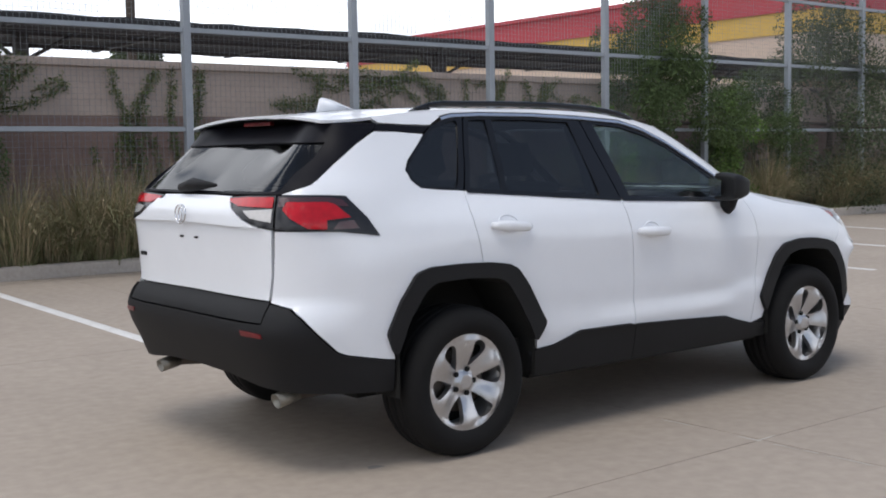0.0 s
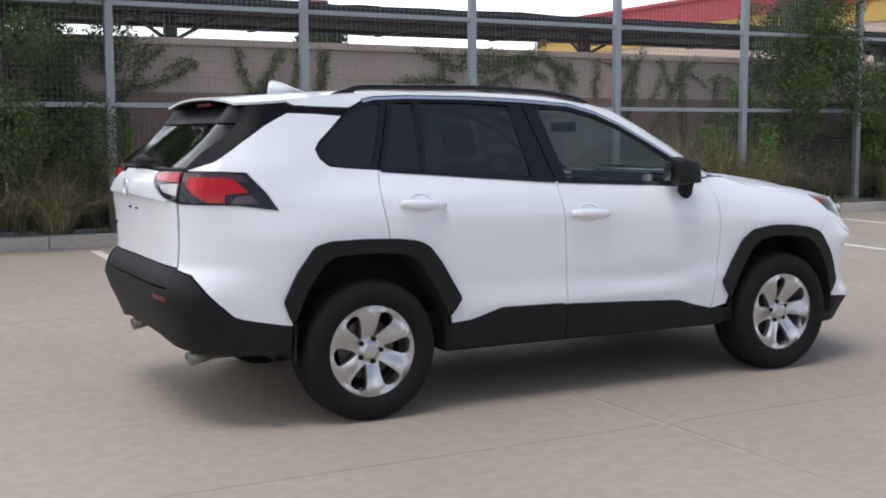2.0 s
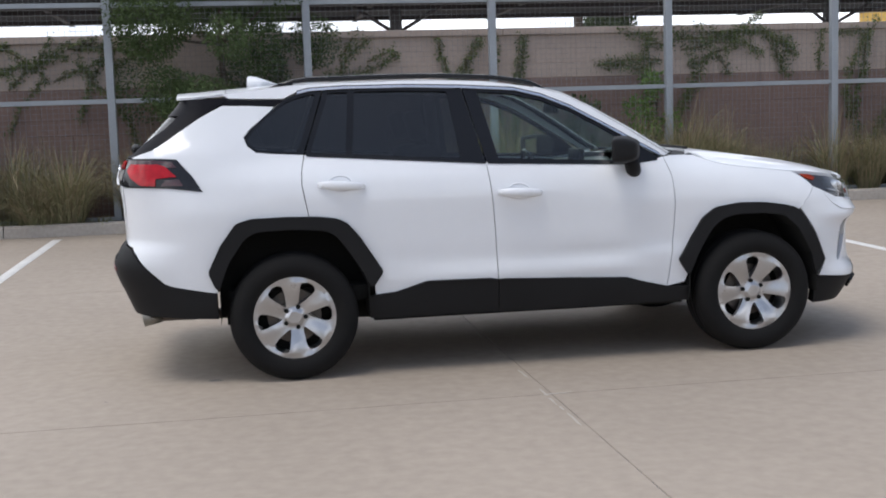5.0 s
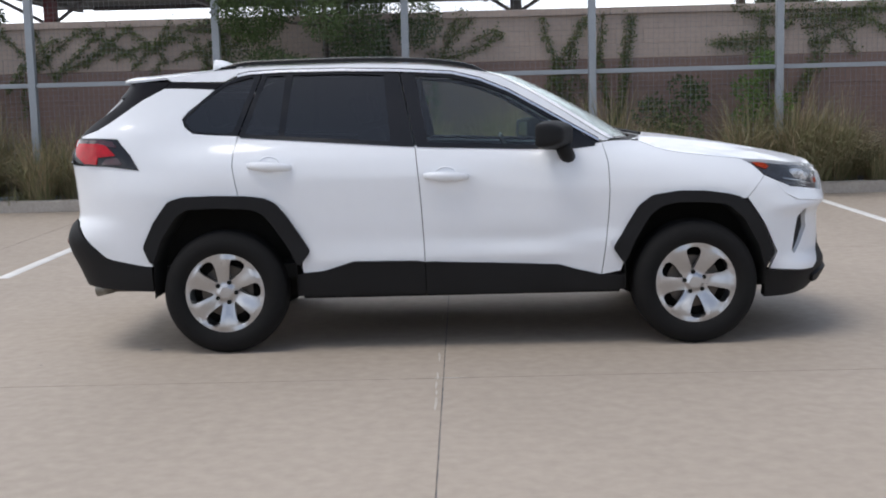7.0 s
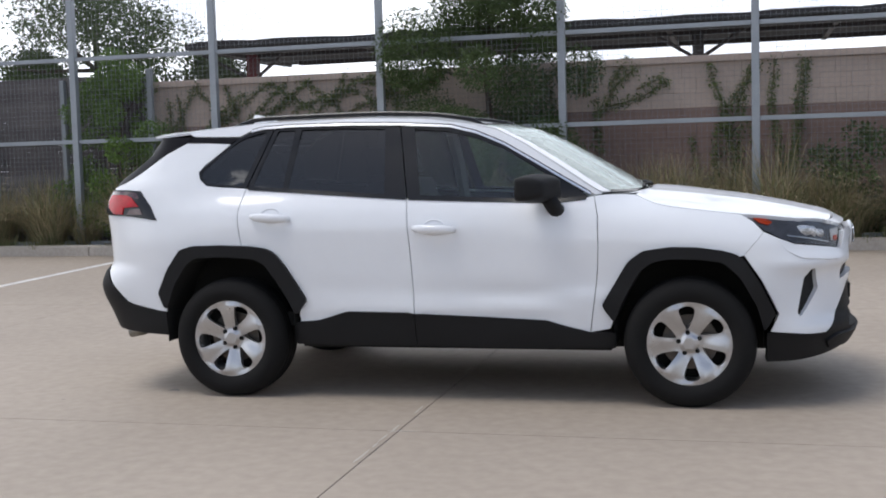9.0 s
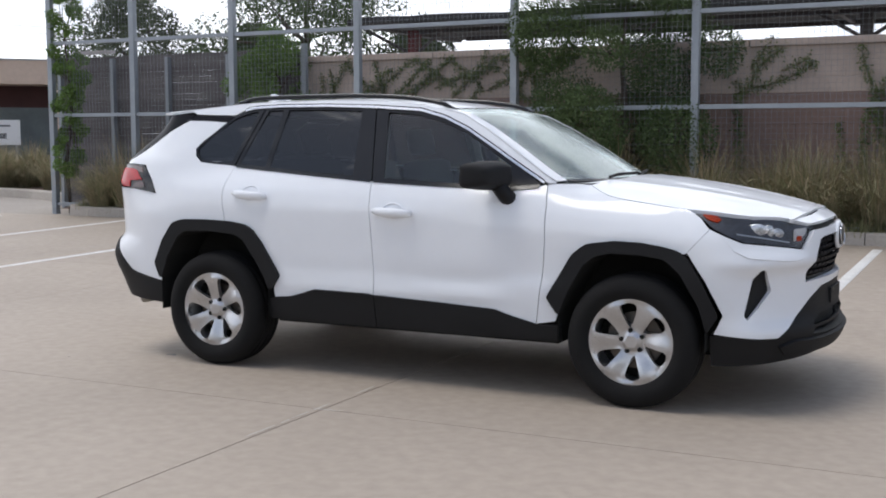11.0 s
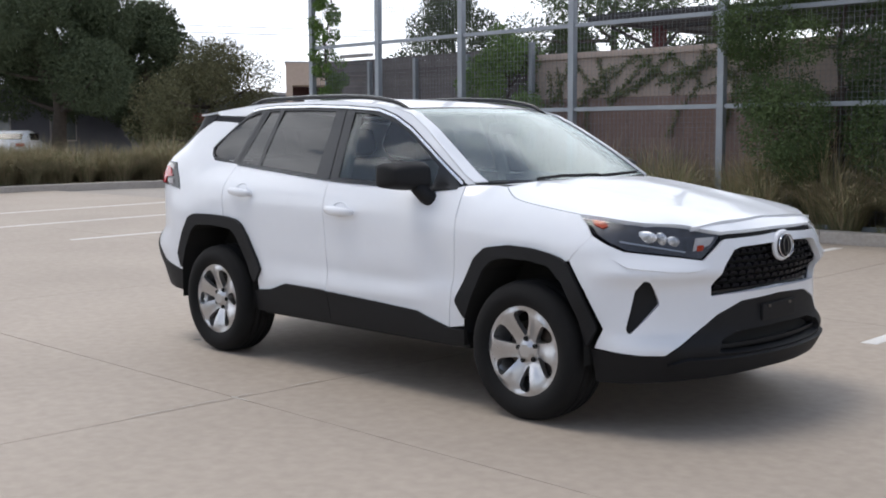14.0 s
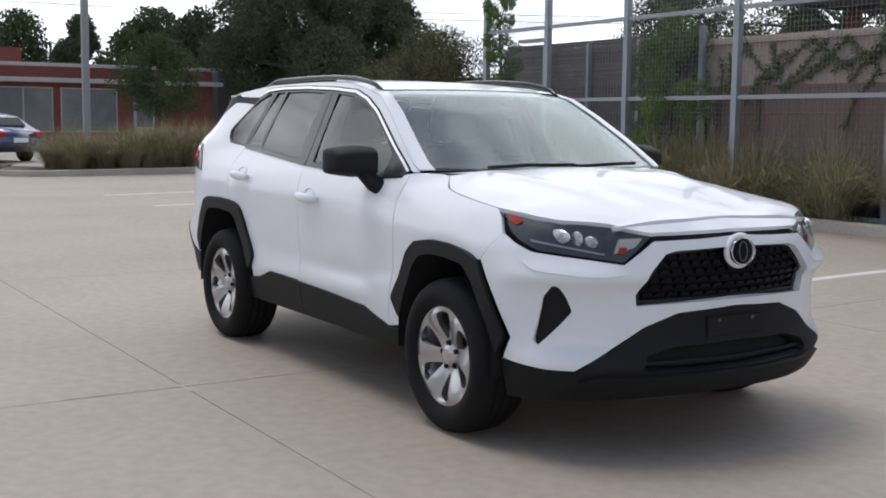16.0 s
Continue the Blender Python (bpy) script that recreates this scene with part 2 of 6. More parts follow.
PORCH = material("dark_maroon_wall", (0.060, 0.022, 0.022), (0.045, 0.018, 0.018), 0.8)
INK = material("sign_ink", (0.03, 0.03, 0.035), (0.05, 0.05, 0.055), 0.6)
BLUEPAINT = material("blue_car_paint", (0.015, 0.03, 0.12), (0.012, 0.024, 0.10), 0.25, coat=1.0)
GREYPOLE = material("painted_pole", (0.27, 0.28, 0.30), (0.22, 0.23, 0.25), 0.6)
CABLE = material("cable_black", (0.02, 0.02, 0.02), None, 0.7)


# ---- mesh helpers ----
def finish(name, bm, mat, parent=None, label="", smooth=True):
    me = bpy.data.meshes.new(name)
    for f in bm.faces:
        f.smooth = smooth
    bm.to_mesh(me)
    bm.free()
    me.materials.append(mat)
    ob = new(name, me)
    if parent:
        ob.parent = parent
    if label:
        ob["label"] = label
    return ob


def part(name, bm, mat, parent, label="", smooth=False):
    return finish(name, bm, mat, parent, label, smooth)


def thing(name, label, category, group="", kind="", at=None):
    ob = new(name)
    ob.empty_display_size = 0.2
    if at is not None:
        ob.location = at
    return tagged(ob, label, category, group, kind)


def box(bm, x0, x1, y0, y1, z0, z1, bevel=0.0, m=None):
    r = bmesh.ops.create_cube(bm, size=1.0)
    mat = Matrix.Translation(((x0 + x1) / 2, (y0 + y1) / 2, (z0 + z1) / 2)) @ Matrix.Diagonal((x1 - x0, y1 - y0, z1 - z0, 1))
    bmesh.ops.transform(bm, matrix=(m @ mat) if m else mat, verts=r["verts"])
    if bevel:
        es = list({e for v in r["verts"] for e in v.link_edges})
        bmesh.ops.bevel(bm, geom=es, offset=bevel, segments=2, affect="EDGES", profile=0.6)
    return bm


def boxed(name, mat, parent, x0, x1, y0, y1, z0, z1, bevel=0.0, label="", m=None):
    return part(name, box(bmesh.new(), x0, x1, y0, y1, z0, z1, bevel, m), mat, parent, label)


def tube(bm, pts, radii, sides=8, cap=True):
    """A round limb through the points."""
    rings = []
    pts = [Vector(p) for p in pts]
    for i, p in enumerate(pts):
        d = (pts[min(i + 1, len(pts) - 1)] - pts[max(i - 1, 0)]).normalized()
        a = d.orthogonal().normalized() if i == 0 else (rings_a - d * rings_a.dot(d)).normalized()
        rings_a = a
        b = d.cross(a)
        r = radii[i] if isinstance(radii, (list, tuple)) else radii
        rings.append([bm.verts.new(p + (a * math.cos(t) + b * math.sin(t)) * r) for t in (2 * math.pi * k / sides for k in range(sides))])
    for r0, r1 in zip(rings, rings[1:]):
        for k in range(sides):
            bm.faces.new((r0[k], r0[(k + 1) % sides], r1[(k + 1) % sides], r1[k]))
    if cap:
        bm.faces.new(list(reversed(rings[0])))
        bm.faces.new(rings[-1])
    return bm


def lathe(bm, profile, steps=48, axis="y", closed=False):
    """Turns (radius, along) pairs round the y axis."""
    rings = []
    for r, a in profile:
        rings.append([bm.verts.new((r * math.cos(2 * math.pi * k / steps), a, r * math.sin(2 * math.pi * k / steps))) for k in range(steps)])
    pairs = list(zip(rings, rings[1:])) + ([(rings[-1], rings[0])] if closed else [])
    for r0, r1 in pairs:
        for k in range(steps):
            bm.faces.new((r0[k], r1[k], r1[(k + 1) % steps], r0[(k + 1) % steps]))
    return bm


def ground_z(y):
    """The yard is level round the car and rises a little towards the fence."""
    return 0.016 * (math.sqrt((min(y, 12) - 0.9) ** 2 + 0.6) + (min(y, 12) - 0.9)) / 2

# ---- the yard ----
def strip(xs, ys, z_of, skirt=0.0):
    """A sheet over the plan, with a bevelled rim that goes down by skirt."""
    bm = bmesh.new()
    rows = [[bm.verts.new((x, y, z_of(y))) for x in xs] for y in ys]
    for r0, r1 in zip(rows, rows[1:]):
        for k in range(len(xs) - 1):
            bm.faces.new((r0[k], r0[k + 1], r1[k + 1], r1[k]))
    if skirt:
        rim = [e for e in bm.edges if len(e.link_faces) == 1]
        out = bmesh.ops.extrude_edge_only(bm, edges=rim)
        for v in (g for g in out["geom"] if isinstance(g, bmesh.types.BMVert)):
            v.co.z -= skirt
            v.co.x += 0.006 * (1 if v.co.x > (xs[0] + xs[-1]) / 2 else -1)
            v.co.y += 0.006 * (1 if v.co.y > (ys[0] + ys[-1]) / 2 else -1)
    return bm


ground = tagged(finish("ground", strip([-600, -120, -60, -30, 0, 30, 60, 120, 600], [-600, -60, -20, -6, -2, 0, 1, 2, 3, 5, 8, 12, 20, 40, 80, 600], lambda y: ground_z(y) - 0.035), GROUNDMAT), "grey-tan concrete yard that reaches the horizon", "ground", kind="structure")
SLAB_X = [-0.09 + 4.57 * k for k in range(-5, 6)]
SLAB_Y = [-1.6 + 4.57 * k for k in range(-3, 3) if -1.6 + 4.57 * k < 8] + [7.83]
pavement = tagged(new("pavement"), "worn tan concrete slabs with narrow joints", "pavement", kind="structure")
for y0, y1 in zip(SLAB_Y, SLAB_Y[1:]):
    mesh = None
    for x0, x1 in zip(SLAB_X, SLAB_X[1:]):
        if mesh is None:
            w = x1 - x0
            ys = [y0 + 0.004 + (y1 - y0 - 0.008) * k / 8 for k in range(9)]
            ob = finish("slab", strip([-w / 2 + 0.004, 0, w / 2 - 0.004], ys, ground_z, 0.03), CONCRETE, pavement, "", False)
            mesh = ob.data
        else:
            ob = new("slab", mesh)
            ob.parent = pavement
        ob.location.x = (x0 + x1) / 2
bm = bmesh.new()
for y in SLAB_Y[1:-1]:
    box(bm, SLAB_X[0], SLAB_X[-1], y - 0.007, y + 0.007, ground_z(y) - 0.03, ground_z(y) - 0.003)
part("joint_filler", bm, JOINT, pavement, "dark joint filler")
for x in SLAB_X[1:-1]:
    ys = [SLAB_Y[0] + (SLAB_Y[-1] - SLAB_Y[0]) * k / 40 for k in range(41)]
    part("joint_filler", strip([x - 0.007, x + 0.007], ys, lambda y: ground_z(y) - 0.004), JOINT, pavement, "dark joint filler")

# hairline cracks that wander near the joints
rnd = random.Random(5)
bm = bmesh.new()
for k in range(6):
    x, y = rnd.uniform(-9, 9), rnd.uniform(-4.5, 8)
    a = rnd.uniform(0, 6.3)
    for s in range(rnd.randint(2, 4)):
        a += rnd.uniform(-0.5, 0.5)
        nx, ny = x + 0.09 * math.cos(a), y + 0.09 * math.sin(a)
        px, py = -math.sin(a) * 0.0016, math.cos(a) * 0.0016
        vs = [bm.verts.new((u, v, ground_z(v) + 0.0015)) for u, v in ((x - px, y - py), (nx - px, ny - py), (nx + px, ny + py), (x + px, y + py))]
        bm.faces.new(vs)
        x, y = nx, ny
part("crack", bm, JOINT, pavement, "fine cracks and specks in the concrete")
for x, y, r in ((-1.80, -0.75, 0.05), (-2.35, -1.1, 0.012), (-10.2, 0.4, 0.03), (-8.0, 0.6, 0.02), (3.9, 1.2, 0.02)):
    bm = bmesh.new()
    vs = [bm.verts.new((x + r * rnd.uniform(0.6, 1.2) * math.cos(k * 0.7), y + 0.6 * r * rnd.uniform(0.6, 1.2) * math.sin(k * 0.7), ground_z(y) + 0.002)) for k in range(9)]
    bm.faces.new(vs)
    part("stain", bm, JOINT, pavement, "small dark spot on the concrete")

for k in range(14):
    along = k % 3 > 0
    x, y = (-0.12 + rnd.gauss(0, 0.004), -1.6 + rnd.gauss(0, 0.6)) if along else (-0.12 + rnd.gauss(0, 0.12), -1.6 + rnd.gauss(0, 0.008))
    a, b = (0.006, rnd.uniform(0.05, 0.16)) if along else (rnd.uniform(0.03, 0.09), 0.005)
    bm = bmesh.new()
    bm.faces.new([bm.verts.new((x + a * rnd.uniform(0.5, 1.2) * math.cos(i * 0.7), y + b * rnd.uniform(0.5, 1.2) * math.sin(i * 0.7), ground_z(y) + 0.002)) for i in range(9)])
    part("pale_stain", bm, PALE_STAIN, pavement, "pale deposit along the joint")

# white bay lines
LINE0, BAY = 1.69, 2.795
for k in range(-4, 7):
    x = LINE0 - BAY * k
    y1 = 7.45
    ys = [2.25 + (y1 - 2.25) * i / 10 for i in range(11)]
    tagged(finish("parking_line", strip([x - 0.05, x + 0.05], ys, lambda y: ground_z(y) + 0.004, 0.003), LINEPAINT), "white painted parking bay line on concrete", "parking line", "parking lines", "structure")


def sweep(bm, path, profile):
    """A profile (across, up) carried along plan points."""
    rings = []
    pts = [Vector((x, y)) for x, y in path]
    for i, p in enumerate(pts):
        d = (pts[min(i + 1, len(pts) - 1)] - pts[max(i - 1, 0)]).normalized()
        n = Vector((d.y, -d.x))
        rings.append([bm.verts.new((p.x + n.x * a, p.y + n.y * a, ground_z(min(p.y, 40)) + u)) for a, u in profile])
    for r0, r1 in zip(rings, rings[1:]):
        for k in range(len(profile) - 1):
            bm.faces.new((r0[k], r0[k + 1], r1[k + 1], r1[k]))
    for ring in (rings[0], rings[-1]):
        bm.faces.new(ring)
    bmesh.ops.recalc_face_normals(bm, faces=bm.faces)
    return bm


KERB_SHAPE = [(0.0, -0.05), (0.015, 0.125), (0.035, 0.148), (0.15, 0.15), (0.15, -0.05)]
kerb = tagged(new("kerb"), "pale concrete kerb along the planted bed", "kerb", kind="structure")
kerb_face = 7.84
path = [(32.0 - 3.05 * k, kerb_face) for k in range(15)]
for a, b in zip(path, path[1:]):
    part("kerb_stone", sweep(bmesh.new(), [(b[0] + 0.006, b[1]), ((a[0] + b[0]) / 2, a[1]), (a[0] - 0.006, a[1])], [(-u, z) for u, z in KERB_SHAPE]), KERB, kerb)
bend = [(-10.7, kerb_face), (-11.2, 7.95), (-11.6, 8.35), (-11.9, 8.95), (-12.4, 9.6), (-13.91, 10.56), (-15.44, 11.18), (-17.39, 11.59), (-19.13, 11.38), (-20.22, 10.56), (-20.87, 9.31), (-21.25, 7.76), (-21.52, 5.69), (-21.74, 3.52), (-22.07, 2.48), (-22.83, 1.86), (-23.91, 1.66), (-25.0, 1.86), (-25.65, 2.69)]
part("kerb_stone", sweep(bmesh.new(), bend, KERB_SHAPE), KERB, kerb)
bm = bmesh.new()
rows = [[bm.verts.new((x, y, ground_z(y) + 0.10)) for x in (-11.5, -8, 0, 10, 20, 32)] for y in (kerb_face + 0.12, 8.6, 9.45)]
for r0, r1 in zip(rows, rows[1:]):
    for k in range(5):
        bm.faces.new((r0[k], r0[k + 1], r1[k + 1], r1[k]))
tagged(finish("planting_bed", bm, SOIL), "dark mulch bed behind the kerb", "planting bed", kind="structure")
bm = bmesh.new()
edge = [(x - 0.06 * (1 if x < -18 else 0), y + 0.06) for x, y in bend[4:]]
near = [bm.verts.new((x, y, ground_z(y) + 0.10)) for x, y in edge]
far = [bm.verts.new((x - 3.2 if x < -18 else x - 1.0, y + 1.2 if x < -18 else 14.0, ground_z(y) + 0.10)) for x, y in edge]
for k in range(len(edge) - 1):
    bm.faces.new((near[k], near[k + 1], far[k + 1], far[k]))
bmesh.ops.recalc_face_normals(bm, faces=bm.faces)
tagged(finish("island_bed", bm, SOIL), "reddish mulch on the island", "planting bed", kind="structure")

# ---- steel mesh fence ----
FENCE_Y = 8.37
POST_X = [21.9, 19.4, 16.87, 14.34, 11.86, 9.31, 6.81, 4.32, 1.81, -0.70, -3.25, -5.78, -8.07, -10.09, -11.92]
RAILS = (0.26, 1.79, 3.017, 4.245)
TOP = 4.95
bz = ground_z(FENCE_Y)
fence = tagged(new("fence"), "tall grey steel fence with welded wire mesh panels", "fence")
bm = box(bmesh.new(), -0.05, 0.05, -0.05, 0.05, bz - 0.2, TOP, 0.008)
post = part("post", bm, GALV, fence)
post.location = (POST_X[0], FENCE_Y, 0)
for x in POST_X[1:]:
    o = new("post", post.data)
    o.parent, o.location = fence, (x, FENCE_Y, 0)
for a, b in zip(POST_X, POST_X[1:]):
    for z in RAILS:
        part("rail", box(bmesh.new(), b + 0.052, a - 0.052, FENCE_Y - 0.025, FENCE_Y + 0.025, z - 0.03, z + 0.03, 0.005), GALV, fence)
    verts, faces = [], []
    def bar(x0, x1, y0, y1, z0, z1):
        k = len(verts)
        verts.extend([(x, y, z) for z in (z0, z1) for x, y in ((x0, y0), (x1, y0), (x1, y1), (x0, y1))])
        faces.extend([(k, k + 1, k + 5, k + 4), (k + 1, k + 2, k + 6, k + 5), (k + 2, k + 3, k + 7, k + 6), (k + 3, k, k + 4, k + 7), (k, k + 3, k + 2, k + 1), (k + 4, k + 5, k + 6, k + 7)])
    n = round((a - b - 0.1) / 0.070)
    for k in range(1, n):
        x = b + 0.05 + (a - b - 0.1) * k / n
        bar(x - 0.0015, x + 0.0015, FENCE_Y + 0.027, FENCE_Y + 0.0315, RAILS[0], TOP - 0.1)
    nz = round((TOP - 0.1 - RAILS[0]) / 0.070)
    for k in range(nz + 1):
        z = RAILS[0] + (TOP - 0.1 - RAILS[0]) * k / nz
        bar(b + 0.05, a - 0.05, FENCE_Y + 0.0315, FENCE_Y + 0.036, z - 0.0015, z + 0.0015)
    me = bpy.data.meshes.new("wire_mesh")
    me.from_pydata(verts, [], faces)
    me.materials.append(WIRE)
    o = new("wire_mesh", me)
    o.parent = fence
    tagged(o, "fine grey welded wire mesh", kind="stuff")

# ---- two-tone block wall behind the fence ----
WALL_Y, WALL_X0, WALL_X1 = 9.38, -7.38, 30.0
wall = tagged(new("wall_back"), "block wall, pale above and brown below, overgrown with vines", "wall", kind="structure")
def course_wall(z0, z1, mat, y, name, courses):
    h = (z1 - z0) / courses
    bm = box(bmesh.new(), WALL_X0 + 0.01, WALL_X1, y + 0.005, y + 0.28, z0, z1)
    part(name + "_core", bm, mat, wall)
    verts, faces = [], []
    shape = [(0.002, 0.006, 0.002), (0.408, 0.006, 0.002), (0.408, 0.006, h - 0.002), (0.002, 0.006, h - 0.002), (0.007, 0.0, 0.007), (0.403, 0.0, 0.007), (0.403, 0.0, h - 0.007), (0.007, 0.0, h - 0.007)]
    sides = [(4, 5, 6, 7), (0, 1, 5, 4), (1, 2, 6, 5), (2, 3, 7, 6), (3, 0, 4, 7)]
    one = bpy.data.meshes.new("block")
    one.from_pydata(shape, [], sides)
    one.materials.append(mat)
    for c in range(courses):
        x = WALL_X0 - (0.205 if c % 2 else 0.0)
        while x < WALL_X1:
            a, b = max(x, WALL_X0), min(x + 0.41, WALL_X1)
            if b - a > 0.40 and -4.0 < a < 6.0:
                o = new("block", one)
                o.parent, o.location = wall, (a, y, z0 + c * h)
            else:
                k = len(verts)
                verts.extend((a + px * (b - a) / 0.41, y + py, z0 + c * h + pz) for px, py, pz in shape)
                faces.extend(tuple(k + i for i in q) for q in sides)
            x += 0.41
    me = bpy.data.meshes.new(name + "_blocks")
    me.from_pydata(verts, [], faces)
    me.materials.append(mat)
    o = new(name + "_blocks", me)
    o.parent = wall
    tagged(o, kind="stuff")
course_wall(0.10, 1.99, WALL_BROWN, WALL_Y, "lower", 9)
course_wall(1.99, 2.61, WALL_PALE, WALL_Y, "upper", 3)
x = WALL_X0 - 0.04
while x < WALL_X1:
    part("coping", box(bmesh.new(), x + 0.004, min(x + 2.4, WALL_X1) - 0.004, WALL_Y - 0.05, WALL_Y + 0.33, 2.61, 2.71, 0.012), WALL_PALE, wall)
    x += 2.4

end_post = thing("end_post", "plain grey post at the wall end", "post", at=(-7.22, 9.12, 0.05))
boxed("shaft", GALV, end_post, -0.04, 0.04, -0.04, 0.04, 0.0, 2.82, 0.01)
boxed("cap", GALV, end_post, -0.045, 0.045, -0.045, 0.045, 2.82, 2.85, 0.01)

# ---- long dark carport behind the wall ----
carport = tagged(new("carport"), "long low carport with a dark roof on steel columns", "carport")
cx0, cx1 = -7.5, 30.0
bm = bmesh.new()
prof = [(10.9, 3.35), (10.9, 3.45), (12.5, 3.46), (14.5, 3.43), (14.5, 3.32), (12.5, 3.34)]
n = 90
rings = [[bm.verts.new((cx0 + (cx1 - cx0) * k / n, y, z + 0.035 * noise.noise((k * 0.9, y, z)))) for y, z in prof] for k in range(n + 1)]
for r0, r1 in zip(rings, rings[1:]):
    for i in range(len(prof)):
        bm.faces.new((r0[i], r1[i], r1[(i + 1) % len(prof)], r0[(i + 1) % len(prof)]))
bm.faces.new(rings[0]); bm.faces.new(list(reversed(rings[-1])))
bmesh.ops.recalc_face_normals(bm, faces=bm.faces)
part("roof", bm, CANOPY, carport)
k = 0
x = -6.72
while x < 29:
    boxed("column", MAROON if k == 0 else BEAM, carport, x - 0.09, x + 0.09, 11.86, 12.04, 0.1, 3.30)
    for a, b in (((x, 11.95, 2.85), (x - 0.8, 11.6, 3.32)), ((x, 11.95, 2.85), (x + 0.8, 11.6, 3.32))):
        part("brace", tube(bmesh.new(), [a, b], 0.03, 6), BEAM, carport)
    x += 7.69
    k += 1
for y, z in ((11.2, 3.29), (11.95, 3.28), (13.9, 3.30)):
    boxed("purlin", BEAM, carport, cx0 + 0.9, cx1, y - 0.05, y + 0.05, z - 0.045, z + 0.045)
x = cx0 + 0.5
while x < cx1:
    boxed("rafter", BEAM, carport, x - 0.04, x + 0.04, 11.0, 14.4, 3.27, 3.33)
    x += 2.51

# ---- weathered board screen beside the wall ----
screen = tagged(new("board_screen"), "weathered grey screen of horizontal boards on posts", "fence")
sx0, sx1 = -12.75, -7.3
mesh = None
zs = [0.25 + 0.098 * k for k in range(27)]
for z in zs:
    if mesh is None:
        o = part("board", box(bmesh.new(), sx0, sx1, -0.012, 0.012, -0.0478, 0.0478, 0.003), SLAT, screen)
        mesh = o.data
    else:
        o = new("board", mesh)
        o.parent = screen
    o.location = (rnd.uniform(-0.02, 0.02), 9.42 + rnd.uniform(-0.006, 0.006), z)
for x in (-12.7, -11.45, -10.2, -8.9, -7.4):
    boxed("post", GALV, screen, x - 0.035, x + 0.035, 9.32, 9.405, 0.1, 2.80)
boxed("capping", PALE_TRIM, screen, -12.3, -11.5, 9.34, 9.50, 2.90, 2.96)

# ---- the white car: its skin is a ring round the plan, with a section that changes on the way ----
from mathutils.geometry import delaunay_2d_cdt


def smooth_through(xs, ys, x):
    """A monotone cubic through the points."""
    xs, ys, x = np.asarray(xs, float), np.asarray(ys, float), np.clip(np.asarray(x, float), xs[0], xs[-1])
    h, d = np.diff(xs), np.diff(ys) / np.diff(xs)
    m = np.zeros_like(ys)
    m[1:-1] = np.where(d[:-1] * d[1:] > 0, 2 * d[:-1] * d[1:] / np.where(d[:-1] + d[1:] == 0, 1, d[:-1] + d[1:]), 0)
    m[0], m[-1] = d[0], d[-1]
    i = np.clip(np.searchsorted(xs, x) - 1, 0, len(h) - 1)
    t = (x - xs[i]) / h[i]
    return (ys[i] * (1 + 2 * t) * (1 - t) ** 2 + m[i] * h[i] * t * (1 - t) ** 2 + ys[i + 1] * t * t * (3 - 2 * t) + m[i + 1] * h[i] * t * t * (t - 1))


PLAN = [(2.255, 0.0), (2.245, 0.2), (2.20, 0.43), (2.125, 0.61), (2.02, 0.76), (1.90, 0.855), (1.75, 0.90), (1.5, 0.908), (1.0, 0.905), (0.0, 0.905), (-1.0, 0.905), (-1.5, 0.903), (-1.85, 0.887), (-2.05, 0.842), (-2.165, 0.785), (-2.238, 0.70), (-2.274, 0.56), (-2.290, 0.32), (-2.297, 0.0)]
WIDE, MID = 1.03, 0.05
PLAN = [(x, y * WIDE) for x, y in PLAN]
dense = []
for i in range(len(PLAN) - 1):
    p0, p1, p2, p3 = (Vector(PLAN[k]) for k in (max(i - 1, 0), i, i + 1, min(i + 2, len(PLAN) - 1)))
    if i == 0:
        p0 = Vector((p2.x, -p2.y))
    if i == len(PLAN) - 2:
        p3 = Vector((p1.x, -p1.y))
    for k in range(20):
        t = k / 20
        dense.append(0.5 * ((2 * p1) + (p2 - p0) * t + (2 * p0 - 5 * p1 + 4 * p2 - p3) * t * t + (3 * p1 - p0 - 3 * p2 + p3) * t ** 3))
dense.append(Vector(PLAN[-1]))
DX, DY = np.array([p.x for p in dense]), np.array([p.y for p in dense])
DQ = np.concatenate([[0], np.cumsum(np.hypot(np.diff(DX), np.diff(DY)))])
QEND = DQ[-1]
TX, TY = np.gradient(DX, DQ), np.gradient(DY, DQ)
NX, NY = -TY, TX
sgn = np.where(NX * (DX - 0) + NY * DY < 0, -1, 1)
NX, NY = NX * sgn, NY * sgn


def ease(t):
    t = np.clip(t, 0, 1)
    return t * t * (3 - 2 * t)


# the way in which the section leans: it turns the corners more slowly than the outline does
qa, qb = float(np.interp(0.1, DY[:140], DQ[:140])), float(np.interp(-1.75, -DX, DQ))
qc, qd = float(np.interp(1.55, -DX, DQ)), QEND - 0.10
LEAN = np.where(DQ < 4, ease((DQ - qa) / (qb - qa)) * math.pi / 2, math.pi / 2 + ease((DQ - qc) / (qd - qc)) * math.pi / 2)
NX, NY = np.cos(LEAN), np.sin(LEAN)


def X(x):
    """Way round the ring to the place beside x."""
    return float(np.interp(-x, -DX, DQ))


def F(y):
    """Way round the ring to the place on the nose y from the middle; below 0 on the other side."""
    return math.copysign(float(np.interp(abs(y) * WIDE, DY[:140], DQ[:140])), y)


def R(y):
    """The same on the tail."""
    k = len(DY) - 130
    q = float(np.interp(abs(y) * WIDE, DY[:k:-1], DQ[:k:-1]))
    return q if y >= 0 else 2 * QEND - q


